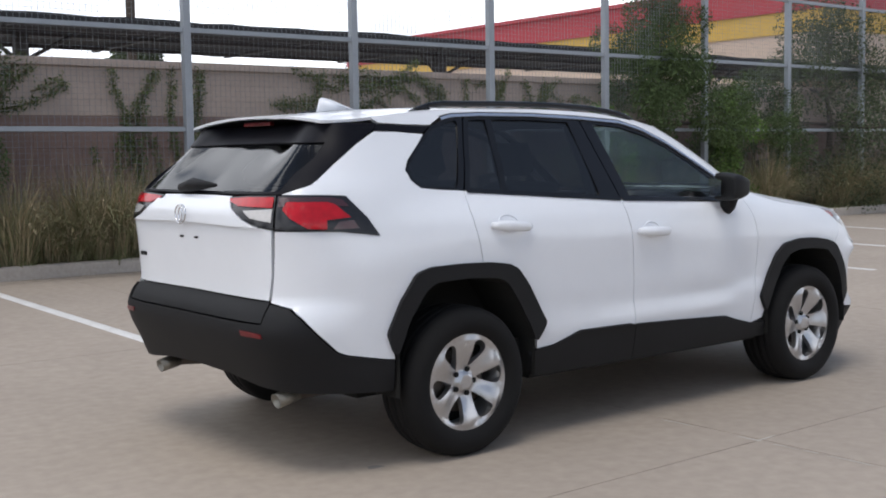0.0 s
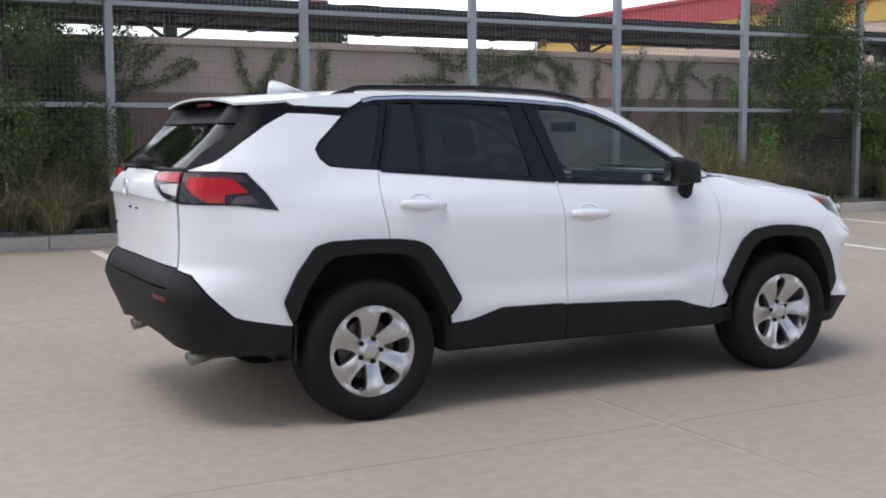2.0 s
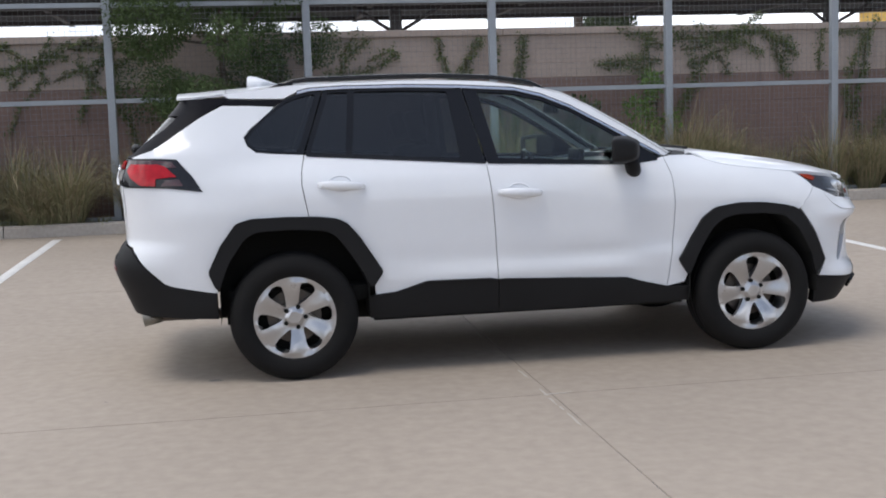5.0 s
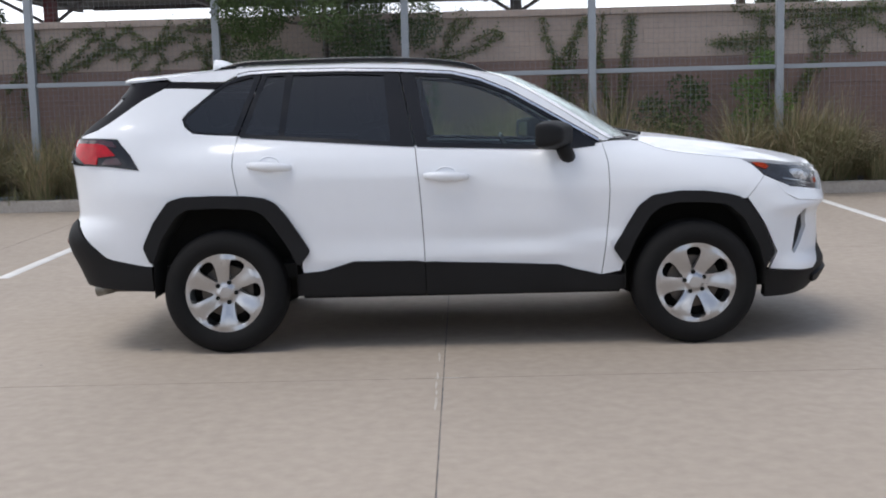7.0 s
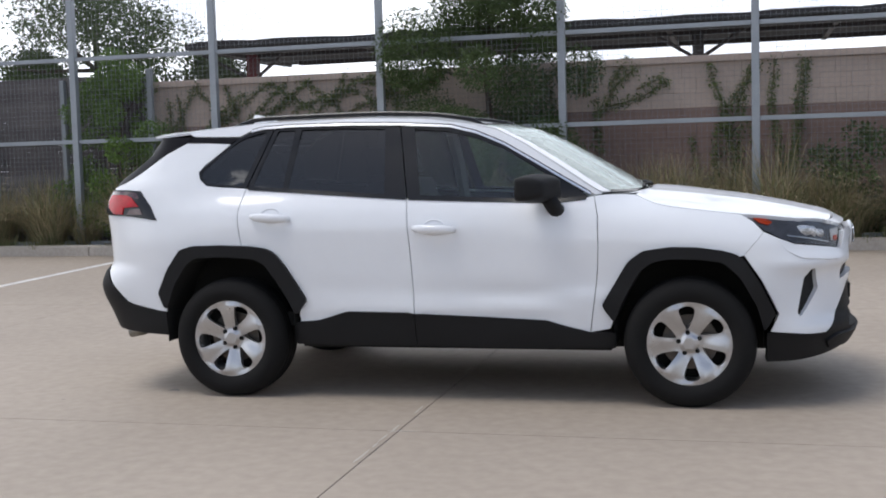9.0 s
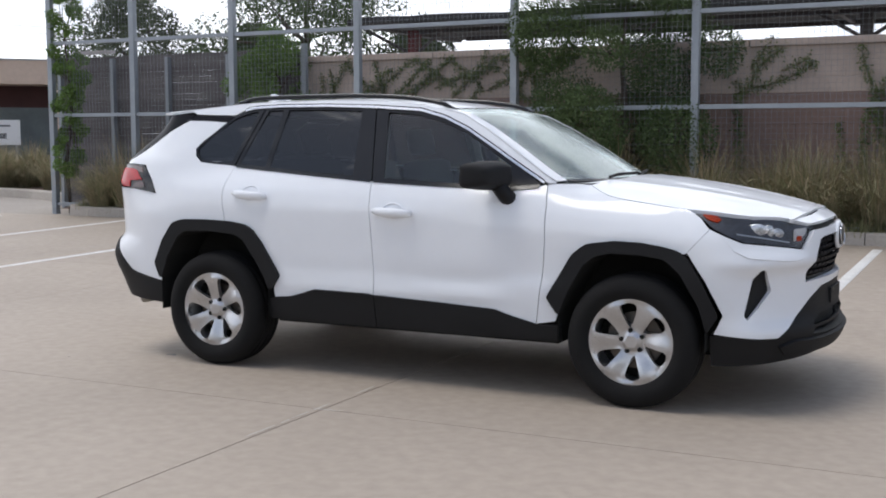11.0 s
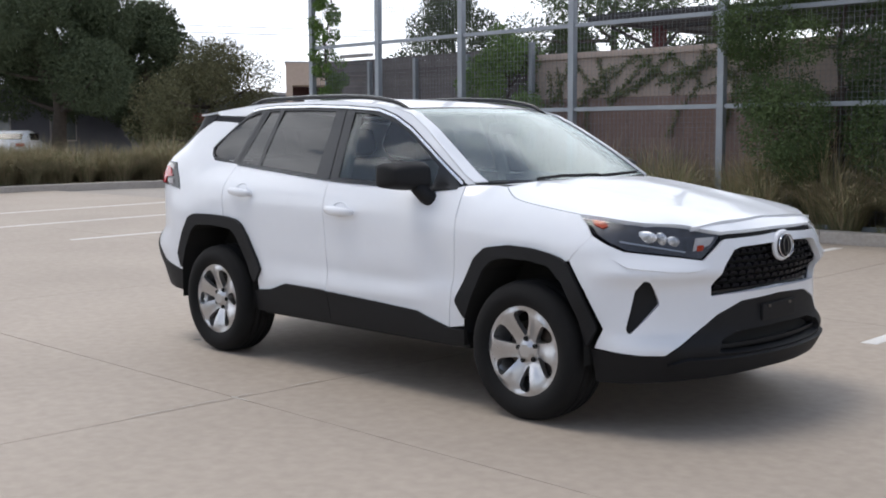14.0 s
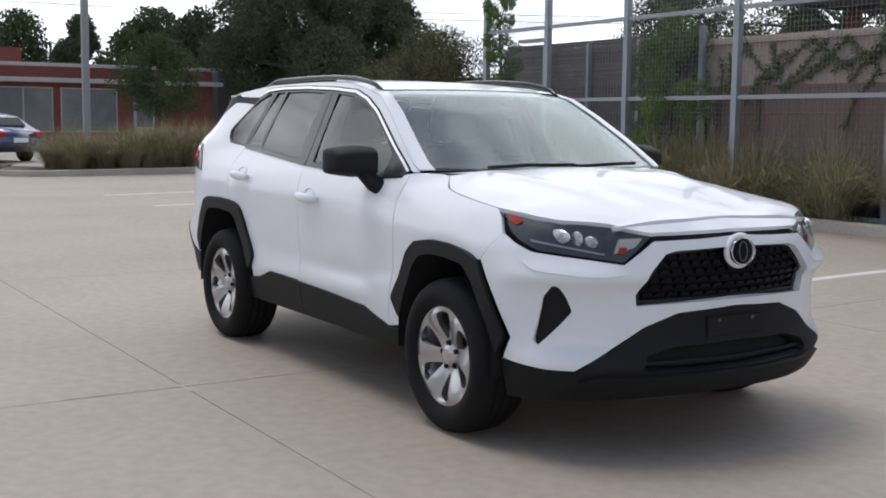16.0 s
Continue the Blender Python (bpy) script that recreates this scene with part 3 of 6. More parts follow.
SECTIONS = [
    (F(0), [(.20, .12), (.32, .012), (.42, -.015), (.50, .022), (.60, .035), (.66, .015), (.78, .0), (.90, .01), (.95, .03), (1.0, .10), (1.04, .20), (1.7, 1.2)]),
    (F(0.45), [(.20, .12), (.32, .022), (.42, -.013), (.50, .024), (.60, .030), (.68, .032), (.735, .022), (.77, -.010), (.82, -.002), (.90, .015), (.95, .035), (1.0, .10), (1.04, .19), (1.7, 1.2)]),
    (X(2.02), [(.20, .12), (.32, .04), (.42, -.010), (.50, .032), (.60, .042), (.69, .036), (.735, .016), (.77, -.020), (.85, .026), (.95, .075), (1.0, .12), (1.7, 1.0)]),
    (X(1.68), [(.20, .08), (.5, .02), (.7, .0), (.88, .01), (.95, .04), (1.0, .075), (1.044, .115), (1.1, .18), (1.7, .8)]),
    (X(1.3), [(.20, .08), (.5, .02), (.7, .0), (.9, .0), (.97, .02), (1.04, .065), (1.10, .13), (1.17, .22), (1.7, .6)]),
    (X(1.05), [(.20, .075), (.5, .02), (.7, .01), (.9, .004), (.98, .02), (1.04, .05), (1.10, .115), (1.165, .225), (1.7, .55)]),
    (X(0.8), [(.20, .07), (.42, .02), (.6, .004), (.68, .018), (.9, .008), (1.0, .025), (1.08, .06), (1.165, .125), (1.2, .145), (1.35, .21), (1.5, .27), (1.7, .36)]),
    (X(0.45), [(.20, .07), (.42, .022), (.50, .014), (.535, .003), (.57, .008), (.63, .020), (.69, .009), (.76, .005), (.9, .006), (1.0, .017), (1.08, .043), (1.165, .104), (1.3, .164), (1.45, .236), (1.6, .306), (1.7, .36)]),
    (X(-0.2), [(.20, .07), (.40, .03), (.48, .016), (.53, .002), (.57, .006), (.64, .014), (.72, .008), (.85, .004), (.98, .0), (1.08, .025), (1.165, .066), (1.3, .135), (1.45, .215), (1.6, .295), (1.7, .36)]),
    (X(-1.3), [(.20, .07), (.45, .02), (.6, .01), (.9, .0), (1.0, .004), (1.09, .025), (1.24, .125), (1.35, .17), (1.45, .22), (1.6, .29), (1.7, .35)]),
    (X(-1.85), [(.20, .07), (.45, .01), (.6, .0), (.9, -.005), (1.06, .02), (1.25, .08), (1.35, .14), (1.5, .22), (1.62, .275), (1.7, .33)]),
    (R(0.68), [(.20, .14), (.40, .045), (.50, .004), (.60, -.040), (.66, -.052), (.74, -.026), (.80, .02), (1.0, .01), (1.1, .0), (1.25, .050), (1.40, .215), (1.54, .395), (1.7, .56)]),
    (R(0), [(.20, .15), (.40, .06), (.50, .01), (.60, -.030), (.66, -.042), (.74, -.024), (.80, .025), (1.0, .01), (1.16, .0), (1.25, .075), (1.40, .245), (1.54, .415), (1.7, .58)]),
]
GZ = np.linspace(0.15, 1.72, 158)
GQ = np.linspace(0, QEND, 400)
levels = np.array([smooth_through(*zip(*s), GZ) for _, s in SECTIONS])
DEPTH = np.array([smooth_through([q for q, _ in SECTIONS], levels[:, k], GQ) for k in range(len(GZ))]).T


def skin(q, z, out=0.0):
    """The place on the car's right skin, out metres proud of it."""
    flip = 1.0
    if q < 0:
        q, flip = -q, -1.0
    if q > QEND:
        q, flip = 2 * QEND - q, -1.0
    a, b = np.clip(q / QEND * 399, 0, 398.999), np.clip((z - 0.15) / 1.57 * 157, 0, 156.999)
    i, j = int(a), int(b)
    a, b = a - i, b - j
    d = (DEPTH[i, j] * (1 - a) + DEPTH[i + 1, j] * a) * (1 - b) + (DEPTH[i, j + 1] * (1 - a) + DEPTH[i + 1, j + 1] * a) * b - out
    x, y = np.interp(q, DQ, DX), np.interp(q, DQ, DY)
    nx, ny = np.interp(q, DQ, NX), np.interp(q, DQ, NY)
    return Vector((x - nx * d, -flip * (y - ny * d), z))


def rounded(poly, r):
    """The outline with its corners eased."""
    out = []
    for i, p in enumerate(poly):
        a, b, c = Vector(poly[i - 1]), Vector(p), Vector(poly[(i + 1) % len(poly)])
        ra, rc = min(r, (a - b).length * 0.45), min(r, (c - b).length * 0.45)
        s, e = b + (a - b).normalized() * ra, b + (c - b).normalized() * rc
        for t in (0, 0.25, 0.5, 0.75, 1):
            out.append(tuple(s * (1 - t) ** 2 + b * 2 * t * (1 - t) + e * t * t))
    return out


def inside(p, poly):
    hit, (x, y) = False, p
    for (x0, y0), (x1, y1) in zip(poly, poly[1:] + poly[:1]):
        if (y0 > y) != (y1 > y) and x < (x1 - x0) * (y - y0) / (y1 - y0) + x0:
            hit = not hit
    return hit


def sheet(poly, place, res=0.03, holes=(), thick=0.018, away=None, cut_rims=True):
    """A panel: the outline filled with a fine net, laid on a surface, with its rim turned in."""
    pts, edges = [], []
    for loop in (poly, *holes):
        k0 = len(pts)
        for a, b in zip(loop, list(loop[1:]) + [loop[0]]):
            n = max(1, int(math.hypot(b[0] - a[0], b[1] - a[1]) / res + 0.5))
            pts.extend((a[0] + (b[0] - a[0]) * k / n, a[1] + (b[1] - a[1]) * k / n) for k in range(n))
        edges.extend((k, k + 1) for k in range(k0, len(pts) - 1))
        edges.append((len(pts) - 1, k0))
    rim = len(pts)
    R0 = np.array(pts)
    lo, hi = R0.min(0), R0.max(0)
    row, y = 0, lo[1] + res * 0.6
    while y < hi[1]:
        x = lo[0] + res * (0.6 if row % 2 else 1.1)
        while x < hi[0]:
            if inside((x, y), list(poly)) and not any(inside((x, y), list(h)) for h in holes) and np.min(np.hypot(R0[:rim, 0] - x, R0[:rim, 1] - y)) > res * 0.55:
                pts.append((x, y))
            x += res
        y += res * 0.87
        row += 1
    vs, _, fs, *_ = delaunay_2d_cdt([Vector(p) for p in pts], edges, [], 1, 1e-6)
    bm = bmesh.new()
    flat = [tuple(v) for v in vs]
    verts = [bm.verts.new(place(*p)) for p in flat]
    for f in fs:
        c = (sum(flat[k][0] for k in f) / len(f), sum(flat[k][1] for k in f) / len(f))
        if any(inside(c, list(h)) for h in holes) or not inside(c, list(poly)):
            continue
        try:
            bm.faces.new([verts[k] for k in f])
        except ValueError:
            pass
    for v in [v for v in bm.verts if not v.link_faces]:
        bm.verts.remove(v)
    bm.normal_update()
    mid = away if away is not None else Vector((0, 0, 0.8))
    score = sum(f.normal.dot(f.calc_center_median() - mid) * f.calc_area() for f in bm.faces)
    if score < 0:
        bmesh.ops.reverse_faces(bm, faces=bm.faces)
        bm.normal_update()
    if thick:
        normals = {v: v.normal.copy() for v in bm.verts}
        border = [e for e in bm.edges if len(e.link_faces) == 1]
        for e in border:
            e.smooth = False
        twin = {}
        for e in border:
            for v in e.verts:
                if v not in twin:
                    twin[v] = bm.verts.new(v.co - normals[v] * thick)
        for e in border:
            l = e.link_loops[0]
            a, b = l.vert, l.link_loop_next.vert
            bm.faces.new((b, a, twin[a], twin[b]))
    for f in bm.faces:
        f.smooth = True
    return bm


def mirrored(bm):
    other = bm.copy()
    for v in other.verts:
        v.co.y = -v.co.y
    bmesh.ops.reverse_faces(other, faces=other.faces)
    return other


def panel(name, poly, mat, parent, out=0.0, res=0.03, holes=(), thick=0.018, both=True, label="", parents=None):
    """A panel on the right skin, and its twin on the left."""
    bm = sheet(poly, lambda q, z: skin(q, z, out), res, holes, thick)
    twin = mirrored(bm) if both else None
    made = [part(name, bm, mat, parents[0] if parents else parent, label, True)]
    if both:
        made.append(part(name, twin, mat, parents[1] if parents else parent, label, True))
    return made


def S(*pts):
    """Outline points beside the car, from (x, z)."""
    return [(X(x), z) for x, z in pts]


def pane(name, poly, z0, z1, mat, parents, label, bulge=0.008, res=0.05):
    """Window glass: straight from its lower to its upper edge, but for a slight bulge."""
    def lie(q, z):
        t = (z - z0) / (z1 - z0)
        return skin(q, z0, -0.011).lerp(skin(q, z1, -0.011), t) + (skin(q, (z0 + z1) / 2, 1.0) - skin(q, (z0 + z1) / 2)) * (4 * bulge * t * (1 - t))
    bm = sheet(poly, lie, res, (), 0.0)
    twin = mirrored(bm) if len(parents) > 1 else None
    part(name, bm, mat, parents[0], label, True)
    if twin:
        part(name, twin, mat, parents[1], label, True)


car = thing("car", "white compact SUV with black plastic cladding, parked on concrete", "car", at=(0, MID, 0))

# window line and gaps
TOPLINE = [(-1.345, 1.548), (-1.27, 1.578), (-1.20, 1.593), (-1.013, 1.601), (-0.66, 1.600), (-0.324, 1.588), (-0.02, 1.567), (0.143, 1.525), (0.306, 1.455), (0.50, 1.345), (0.66, 1.25), (0.813, 1.162)]
def top_z(x, lift=0.0):
    return float(np.interp(x, [p[0] for p in TOPLINE], [p[1] for p in TOPLINE])) + lift
def belt(x):
    return float(np.interp(x, [-1.513, -1.25, -0.235, 0.617, 0.813], [1.262, 1.241, 1.166, 1.130, 1.150]))
ROOF_EDGE = [(-1.70, 1.59), (-1.2, 1.633), (-0.6, 1.640), (-0.2, 1.626), (0.08, 1.588), (0.25, 1.548), (0.42, 1.46), (0.62, 1.335), (0.80, 1.215), (0.875, 1.170)]

# arches
R_OUT = [(-0.905, 0.50), (-0.844, 0.585), (-0.970, 0.785), (-1.036, 0.864), (-1.093, 0.891), (-1.20, 0.906), (-1.38, 0.912), (-1.562, 0.909), (-1.644, 0.885), (-1.732, 0.765), (-1.80, 0.625), (-1.765, 0.535)]
R_IN = [(-1.745, 0.53), (-1.687, 0.675), (-1.60, 0.80), (-1.54, 0.836), (-1.35, 0.842), (-1.16, 0.828), (-1.10, 0.795), (-1.03, 0.700), (-0.955, 0.58), (-0.925, 0.51)]
F_OUT = [(1.745, 0.43), (1.797, 0.515), (1.714, 0.690), (1.635, 0.812), (1.59, 0.84), (1.524, 0.858), (1.40, 0.876), (1.25, 0.88), (1.10, 0.858), (1.022, 0.80), (0.945, 0.675), (0.877, 0.56), (0.935, 0.475)]
F_IN = [(0.945, 0.475), (1.0, 0.60), (1.085, 0.745), (1.15, 0.795), (1.24, 0.815), (1.40, 0.812), (1.524, 0.795), (1.61, 0.72), (1.70, 0.56), (1.735, 0.43)]
G = 0.0023  # half a gap

# doors and wings
rear_gap = [(-1.252, 1.241), (-1.272, 1.15), (-1.275, 1.08), (-1.262, 1.0), (-1.243, 0.895)]
mid_gap = [(-0.235, 1.166), (-0.215, 0.95), (-0.205, 0.80), (-0.196, 0.60), (-0.192, 0.50)]
front_gap = [(0.832, 1.158), (0.857, 1.05), (0.862, 0.88), (0.855, 0.75), (0.842, 0.626), (0.812, 0.41)]
r_low = [(-0.24, 0.505), (-0.60, 0.510), (-0.70, 0.480), (-0.78, 0.457), (-0.89, 0.448)]
f_low = [(0.76, 0.415), (0.66, 0.440), (0.568, 0.468), (0.2, 0.485), (-0.15, 0.498)]
r_arch_front = [(-0.895, 0.50), (-0.877, 0.585), (-1.0, 0.785), (-1.06, 0.85), (-1.11, 0.875), (-1.18, 0.885)]
rear_doors = panel("rear_door", S(*[(x - G, z) for x, z in mid_gap], *r_low, *r_arch_front, *[(x + G, z) for x, z in rear_gap[::-1]], *[(x, belt(x) - 0.004) for x in (-1.0, -0.7, -0.45)]), PAINT, car, res=0.028)
front_doors = panel("front_door", S(*[(x - G, z) for x, z in front_gap], *f_low, *[(x + G, z) for x, z in mid_gap[::-1]], *[(x, belt(x) - 0.004) for x in (0.1, 0.4, 0.617, 0.75)]), PAINT, car, res=0.028)
panel("front_wing", S(*[(x + G, z) for x, z in front_gap], (0.92, 0.43), (0.955, 0.52), (0.897, 0.56), (0.965, 0.665), (1.05, 0.79), (1.12, 0.845), (1.25, 0.865), (1.40, 0.86), (1.52, 0.845), (1.60, 0.82), (1.6335, 0.83), (1.7355, 0.951), (1.68, 1.008), (1.618, 1.043), (1.42, 1.067), (1.25, 1.090), (1.18, 1.104), (1.12, 1.125), (1.05, 1.155), (1.0, 1.162), (0.89, 1.163)), PAINT, car, res=0.028)
panel("quarter_panel", S(*[(x - G, z) for x, z in rear_gap], (-1.36, 0.897), (-1.55, 0.893), (-1.63, 0.87), (-1.715, 0.755), (-1.78, 0.62), (-1.755, 0.51), (-1.80, 0.515), (-1.99, 0.553), (-2.03, 0.570), (-2.09, 0.635), (-2.165, 0.730), (-2.20, 0.768))
      + [(R(0.665), 0.785), (R(0.685), 0.90), (R(0.70), 1.095)] + S((-2.0, 1.09), (-1.81, 1.062), (-1.87, 1.15), (-1.965, 1.243), (-2.1, 1.25)) + [(R(0.715), 1.252)]
      + S((-2.13, 1.29), (-2.0, 1.38), (-1.85, 1.462), (-1.70, 1.525), (-1.55, 1.522), (-1.40, 1.512), (-1.47, 1.45), (-1.545, 1.39), (-1.577, 1.347), (-1.56, 1.30), (-1.513, 1.262), (-1.42, 1.252)), PAINT, car, res=0.028)

# side glass in its black frames
q_hole = rounded(S((-1.562, 1.347), (-1.545, 1.305), (-1.505, 1.274), (-1.285, 1.257), (-1.215, 1.44), (-1.165, 1.578), (-1.20, 1.578), (-1.33, 1.54), (-1.46, 1.44)), 0.03)
quarter_frames = panel("quarter_window_frame", S((-1.577, 1.347), (-1.56, 1.30), (-1.513, 1.262), (-1.257, 1.241), (-1.19, 1.42), (-1.128, 1.597), (-1.20, 1.593), (-1.27, 1.578), (-1.345, 1.548), (-1.47, 1.45)), GLOSSBLACK, car, 0.0, 0.03, [q_hole], 0.012)
pane("glass", q_hole, 1.25, 1.58, TINTED, quarter_frames, "dark tinted quarter glass")
small = S((-1.215, 1.252), (-1.02, 1.238), (-0.985, 1.585), (-1.095, 1.583))
large = S((-0.985, 1.235), (-0.375, 1.193), (-0.415, 1.574), (-0.66, 1.585), (-0.945, 1.586))
rear_frames = panel("window_frame", S((-1.247, 1.243), (-0.239, 1.168), (-0.328, 1.588), (-0.66, 1.600), (-1.013, 1.601), (-1.12, 1.597)), GLOSSBLACK, car, 0.0, 0.03, [small, large], 0.012, parents=rear_doors, label="gloss black window frame")
pane("fixed_pane", small, 1.2, 1.59, TINTED, rear_doors, "dark tinted glass")
pane("window_pane", large, 1.2, 1.59, TINTED, rear_doors, "dark tinted glass")
pane_f = S((-0.16, 1.182), (0.60, 1.146), (0.605, 1.255), (0.45, 1.352), (0.30, 1.438), (0.135, 1.505), (-0.03, 1.548), (-0.235, 1.566))
front_frames = panel("window_frame", S((-0.231, 1.168), (0.617, 1.132), (0.80, 1.157), (0.66, 1.25), (0.50, 1.345), (0.306, 1.455), (0.143, 1.525), (-0.02, 1.567), (-0.32, 1.588)), GLOSSBLACK, car, 0.0, 0.03, [pane_f], 0.012, parents=front_doors, label="gloss black window frame")
pane("window_pane", pane_f, 1.15, 1.57, CLEAR, front_doors, "lightly tinted clear glass")

# bright trim over the windows, belt weatherstrip
def band(line, lift0, lift1):
    up = [(X(x), z + lift1) for x, z in line]
    return [(X(x), z + lift0) for x, z in line] + up[::-1]
panel("window_trim", band(TOPLINE[1:], 0.003, 0.017), TRIM_METAL, car, 0.010, 0.03, (), 0.006, label="thin bright trim strip")
panel("trim_gap", band(TOPLINE[1:], 0.0175, 0.0225), SATIN, car, 0.004, 0.03, (), 0.004)
for doors, x0, x1 in ((rear_doors, -1.24, -0.24), (front_doors, -0.225, 0.79)):
    line = [(x0 + (x1 - x0) * k / 12, belt(x0 + (x1 - x0) * k / 12)) for k in range(13)]
    panel("belt_strip", band(line, -0.006, 0.014), GLOSSBLACK, car, 0.007, 0.03, (), 0.008, parents=doors)

# roof pillars and side of the roof
side_low = [(X(x), z + 0.017) for x, z in TOPLINE] + S((0.84, 1.166))
panel("roof_side", [(X(x), z) for x, z in ROOF_EDGE[::-1]] + S((-1.655, 1.566), (-1.5, 1.56), (-1.345, 1.557)) + side_low[1:], PAINT, car, res=0.028)
panel("pillar_trim", S((-1.70, 1.531), (-1.40, 1.518), (-1.348, 1.549), (-1.5, 1.554), (-1.66, 1.560)), SATIN, car, -0.002, 0.03)

# cladding
panel("rear_arch_trim", rounded(S(*R_OUT, *R_IN), 0.02), PLASTIC, car, 0.022, 0.025, (), 0.022, label="grained black plastic arch trim")
panel("front_arch_trim", rounded(S(*F_OUT, *F_IN), 0.02), PLASTIC, car, 0.022, 0.025, (), 0.022, label="grained black plastic arch trim")
panel("rear_sill_trim", S((-0.192 - G, 0.503), *[(x, z + 0.006) for x, z in r_low], (-0.93, 0.44), (-0.925, 0.32), (-0.6, 0.318), (-0.19 - G, 0.318)), PLASTIC, car, 0.012, 0.03, (), 0.03, label="grained black plastic sill trim")
panel("front_sill_trim", S((0.95, 0.405), (0.81, 0.408), *[(x, z + 0.006) for x, z in f_low], (-0.192 + G, 0.503), (-0.19 + G, 0.318), (0.5, 0.315), (0.95, 0.32)), PLASTIC, car, 0.012, 0.03, (), 0.03, label="grained black plastic sill trim")

# tail
tail_q = R(0.70)
lamp_out = [(tail_q - 0.004, 1.248)] + S((-2.05, 1.247), (-1.965, 1.240), (-1.87, 1.148), (-1.815, 1.066), (-2.0, 1.088)) + [(tail_q - 0.004, 1.102)]
lamps = panel("tail_lamp", lamp_out, SMOKED, car, 0.006, 0.02, (), 0.02, label="tail lamp with red and smoked lens")
panel("upper_lens", [(tail_q - 0.012, 1.241)] + S((-2.05, 1.239), (-1.985, 1.228), (-1.955, 1.196), (-2.05, 1.205)) + [(tail_q - 0.012, 1.200)], DARKRED, car, 0.010, 0.02, (), 0.004, parents=lamps, label="dark red upper lens")
panel("red_lens", [(tail_q - 0.055, 1.222)] + S((-2.06, 1.219), (-2.02, 1.207), (-1.952, 1.150), (-2.062, 1.142), (-2.062, 1.102), (-2.135, 1.106)) + [(tail_q - 0.075, 1.150), (tail_q - 0.035, 1.190)], RED_LENS, car, 0.013, 0.02, (), 0.008, parents=lamps, label="bright red lens")
panel("dark_lens", S((-1.94, 1.138), (-1.915, 1.100), (-2.035, 1.100), (-2.01, 1.132)), DARKRED, car, 0.011, 0.02, (), 0.006, parents=lamps)
panel("pale_lens", [(tail_q - 0.012, 1.155), (tail_q - 0.06, 1.115), (tail_q - 0.012, 1.108)], SMOKED, car, 0.011, 0.02, (), 0.006, parents=lamps)
hatch_white = [(R(0.652), 0.793), (R(0.671), 0.90), (R(0.683), 1.10), (R(0.56), 1.118), (R(0.44), 1.165), (R(0.37), 1.205), (R(0.34), 1.242)]
def whole(right, end_z0, end_z1):
    """An outline across the tail, from its right half (bottom to top)."""
    left = [(2 * QEND - q, z) for q, z in right]
    return right + [(QEND, end_z1)] + left[::-1] + [(QEND, end_z0)]
tailgate = panel("tailgate", whole(hatch_white, 0.800, 1.246), PAINT, car, 0, 0.028, (), 0.018, False)[0]
inner = [(R(0.694), 1.104), (R(0.56), 1.124), (R(0.44), 1.170), (R(0.372), 1.208), (R(0.338), 1.238), (R(0.5), 1.246), (R(0.694), 1.250)]
inlamps = panel("tailgate_lamp", inner, SMOKED, car, 0.006, 0.02, (), 0.02, parents=[tailgate, tailgate])
panel("red_band", [(R(0.685), 1.198), (R(0.45), 1.202), (R(0.365), 1.222), (R(0.355), 1.234), (R(0.5), 1.241), (R(0.685), 1.243)], RED_LENS, car, 0.012, 0.02, (), 0.008, parents=[tailgate, tailgate])
panel("pale_band", [(R(0.685), 1.135), (R(0.56), 1.15), (R(0.50), 1.182), (R(0.685), 1.192)], PALE_LENS, car, 0.011, 0.02, (), 0.006, parents=[tailgate, tailgate])
garnish = [(R(0.62), 1.108), (R(0.50), 1.14), (R(0.40), 1.195), (R(0.37), 1.222)]
panel("tailgate_garnish", whole(garnish, 1.120, 1.232), PAINT, car, 0.016, 0.03, (), 0.03, False, parents=[tailgate], label="raised white panel round the badge")
part_low = [(R(0.635), 0.700), (R(0.655), 0.785)]
panel("tailgate_lower_trim", whole(part_low, 0.705, 0.793), PLASTIC, car, -0.004, 0.03, (), 0.02, False, label="grained black plastic trim")
glass_r = [(R(0.702), 1.264), (R(0.750), 1.34)] + S((-2.115, 1.41), (-2.035, 1.478))
black_r = [(R(0.712), 1.254)] + S((-2.12, 1.292), (-2.0, 1.385), (-1.85, 1.468), (-1.705, 1.532), (-1.665, 1.562))
hatch_black = panel("rear_window_frame", whole(black_r, 1.252, 1.575), SATIN, car, 0, 0.03, [whole(glass_r, 1.262, 1.482)], 0.015, False)[0]
pane("rear_glass", whole(glass_r, 1.262, 1.482), 1.25, 1.49, REARGLASS, [hatch_black], "dark tinted rear window", 0.003, 0.06)
bump = S((-1.76, 0.365), (-1.76, 0.508), (-1.80, 0.510), (-1.995, 0.548), (-2.035, 0.565), (-2.095, 0.630), (-2.17, 0.725), (-2.205, 0.763)) + [(R(0.668), 0.779), (R(0.642), 0.694)]
rear_bumper = panel("rear_bumper", bump + [(QEND, 0.699)] + [(2 * QEND - q, z) for q, z in bump[::-1]] + [(R(-0.55), 0.40), (R(-0.3), 0.43), (QEND, 0.44), (R(0.3), 0.43), (R(0.55), 0.40)], PLASTIC, car, 0.006, 0.03, (), 0.05, False, label="grained black plastic bumper")[0]
panel("reflector", [(R(0.53), 0.640), (R(0.650), 0.636), (R(0.640), 0.656), (R(0.52), 0.662)], REFLECTOR, car, 0.012, 0.02, (), 0.008, parents=[rear_bumper, rear_bumper])

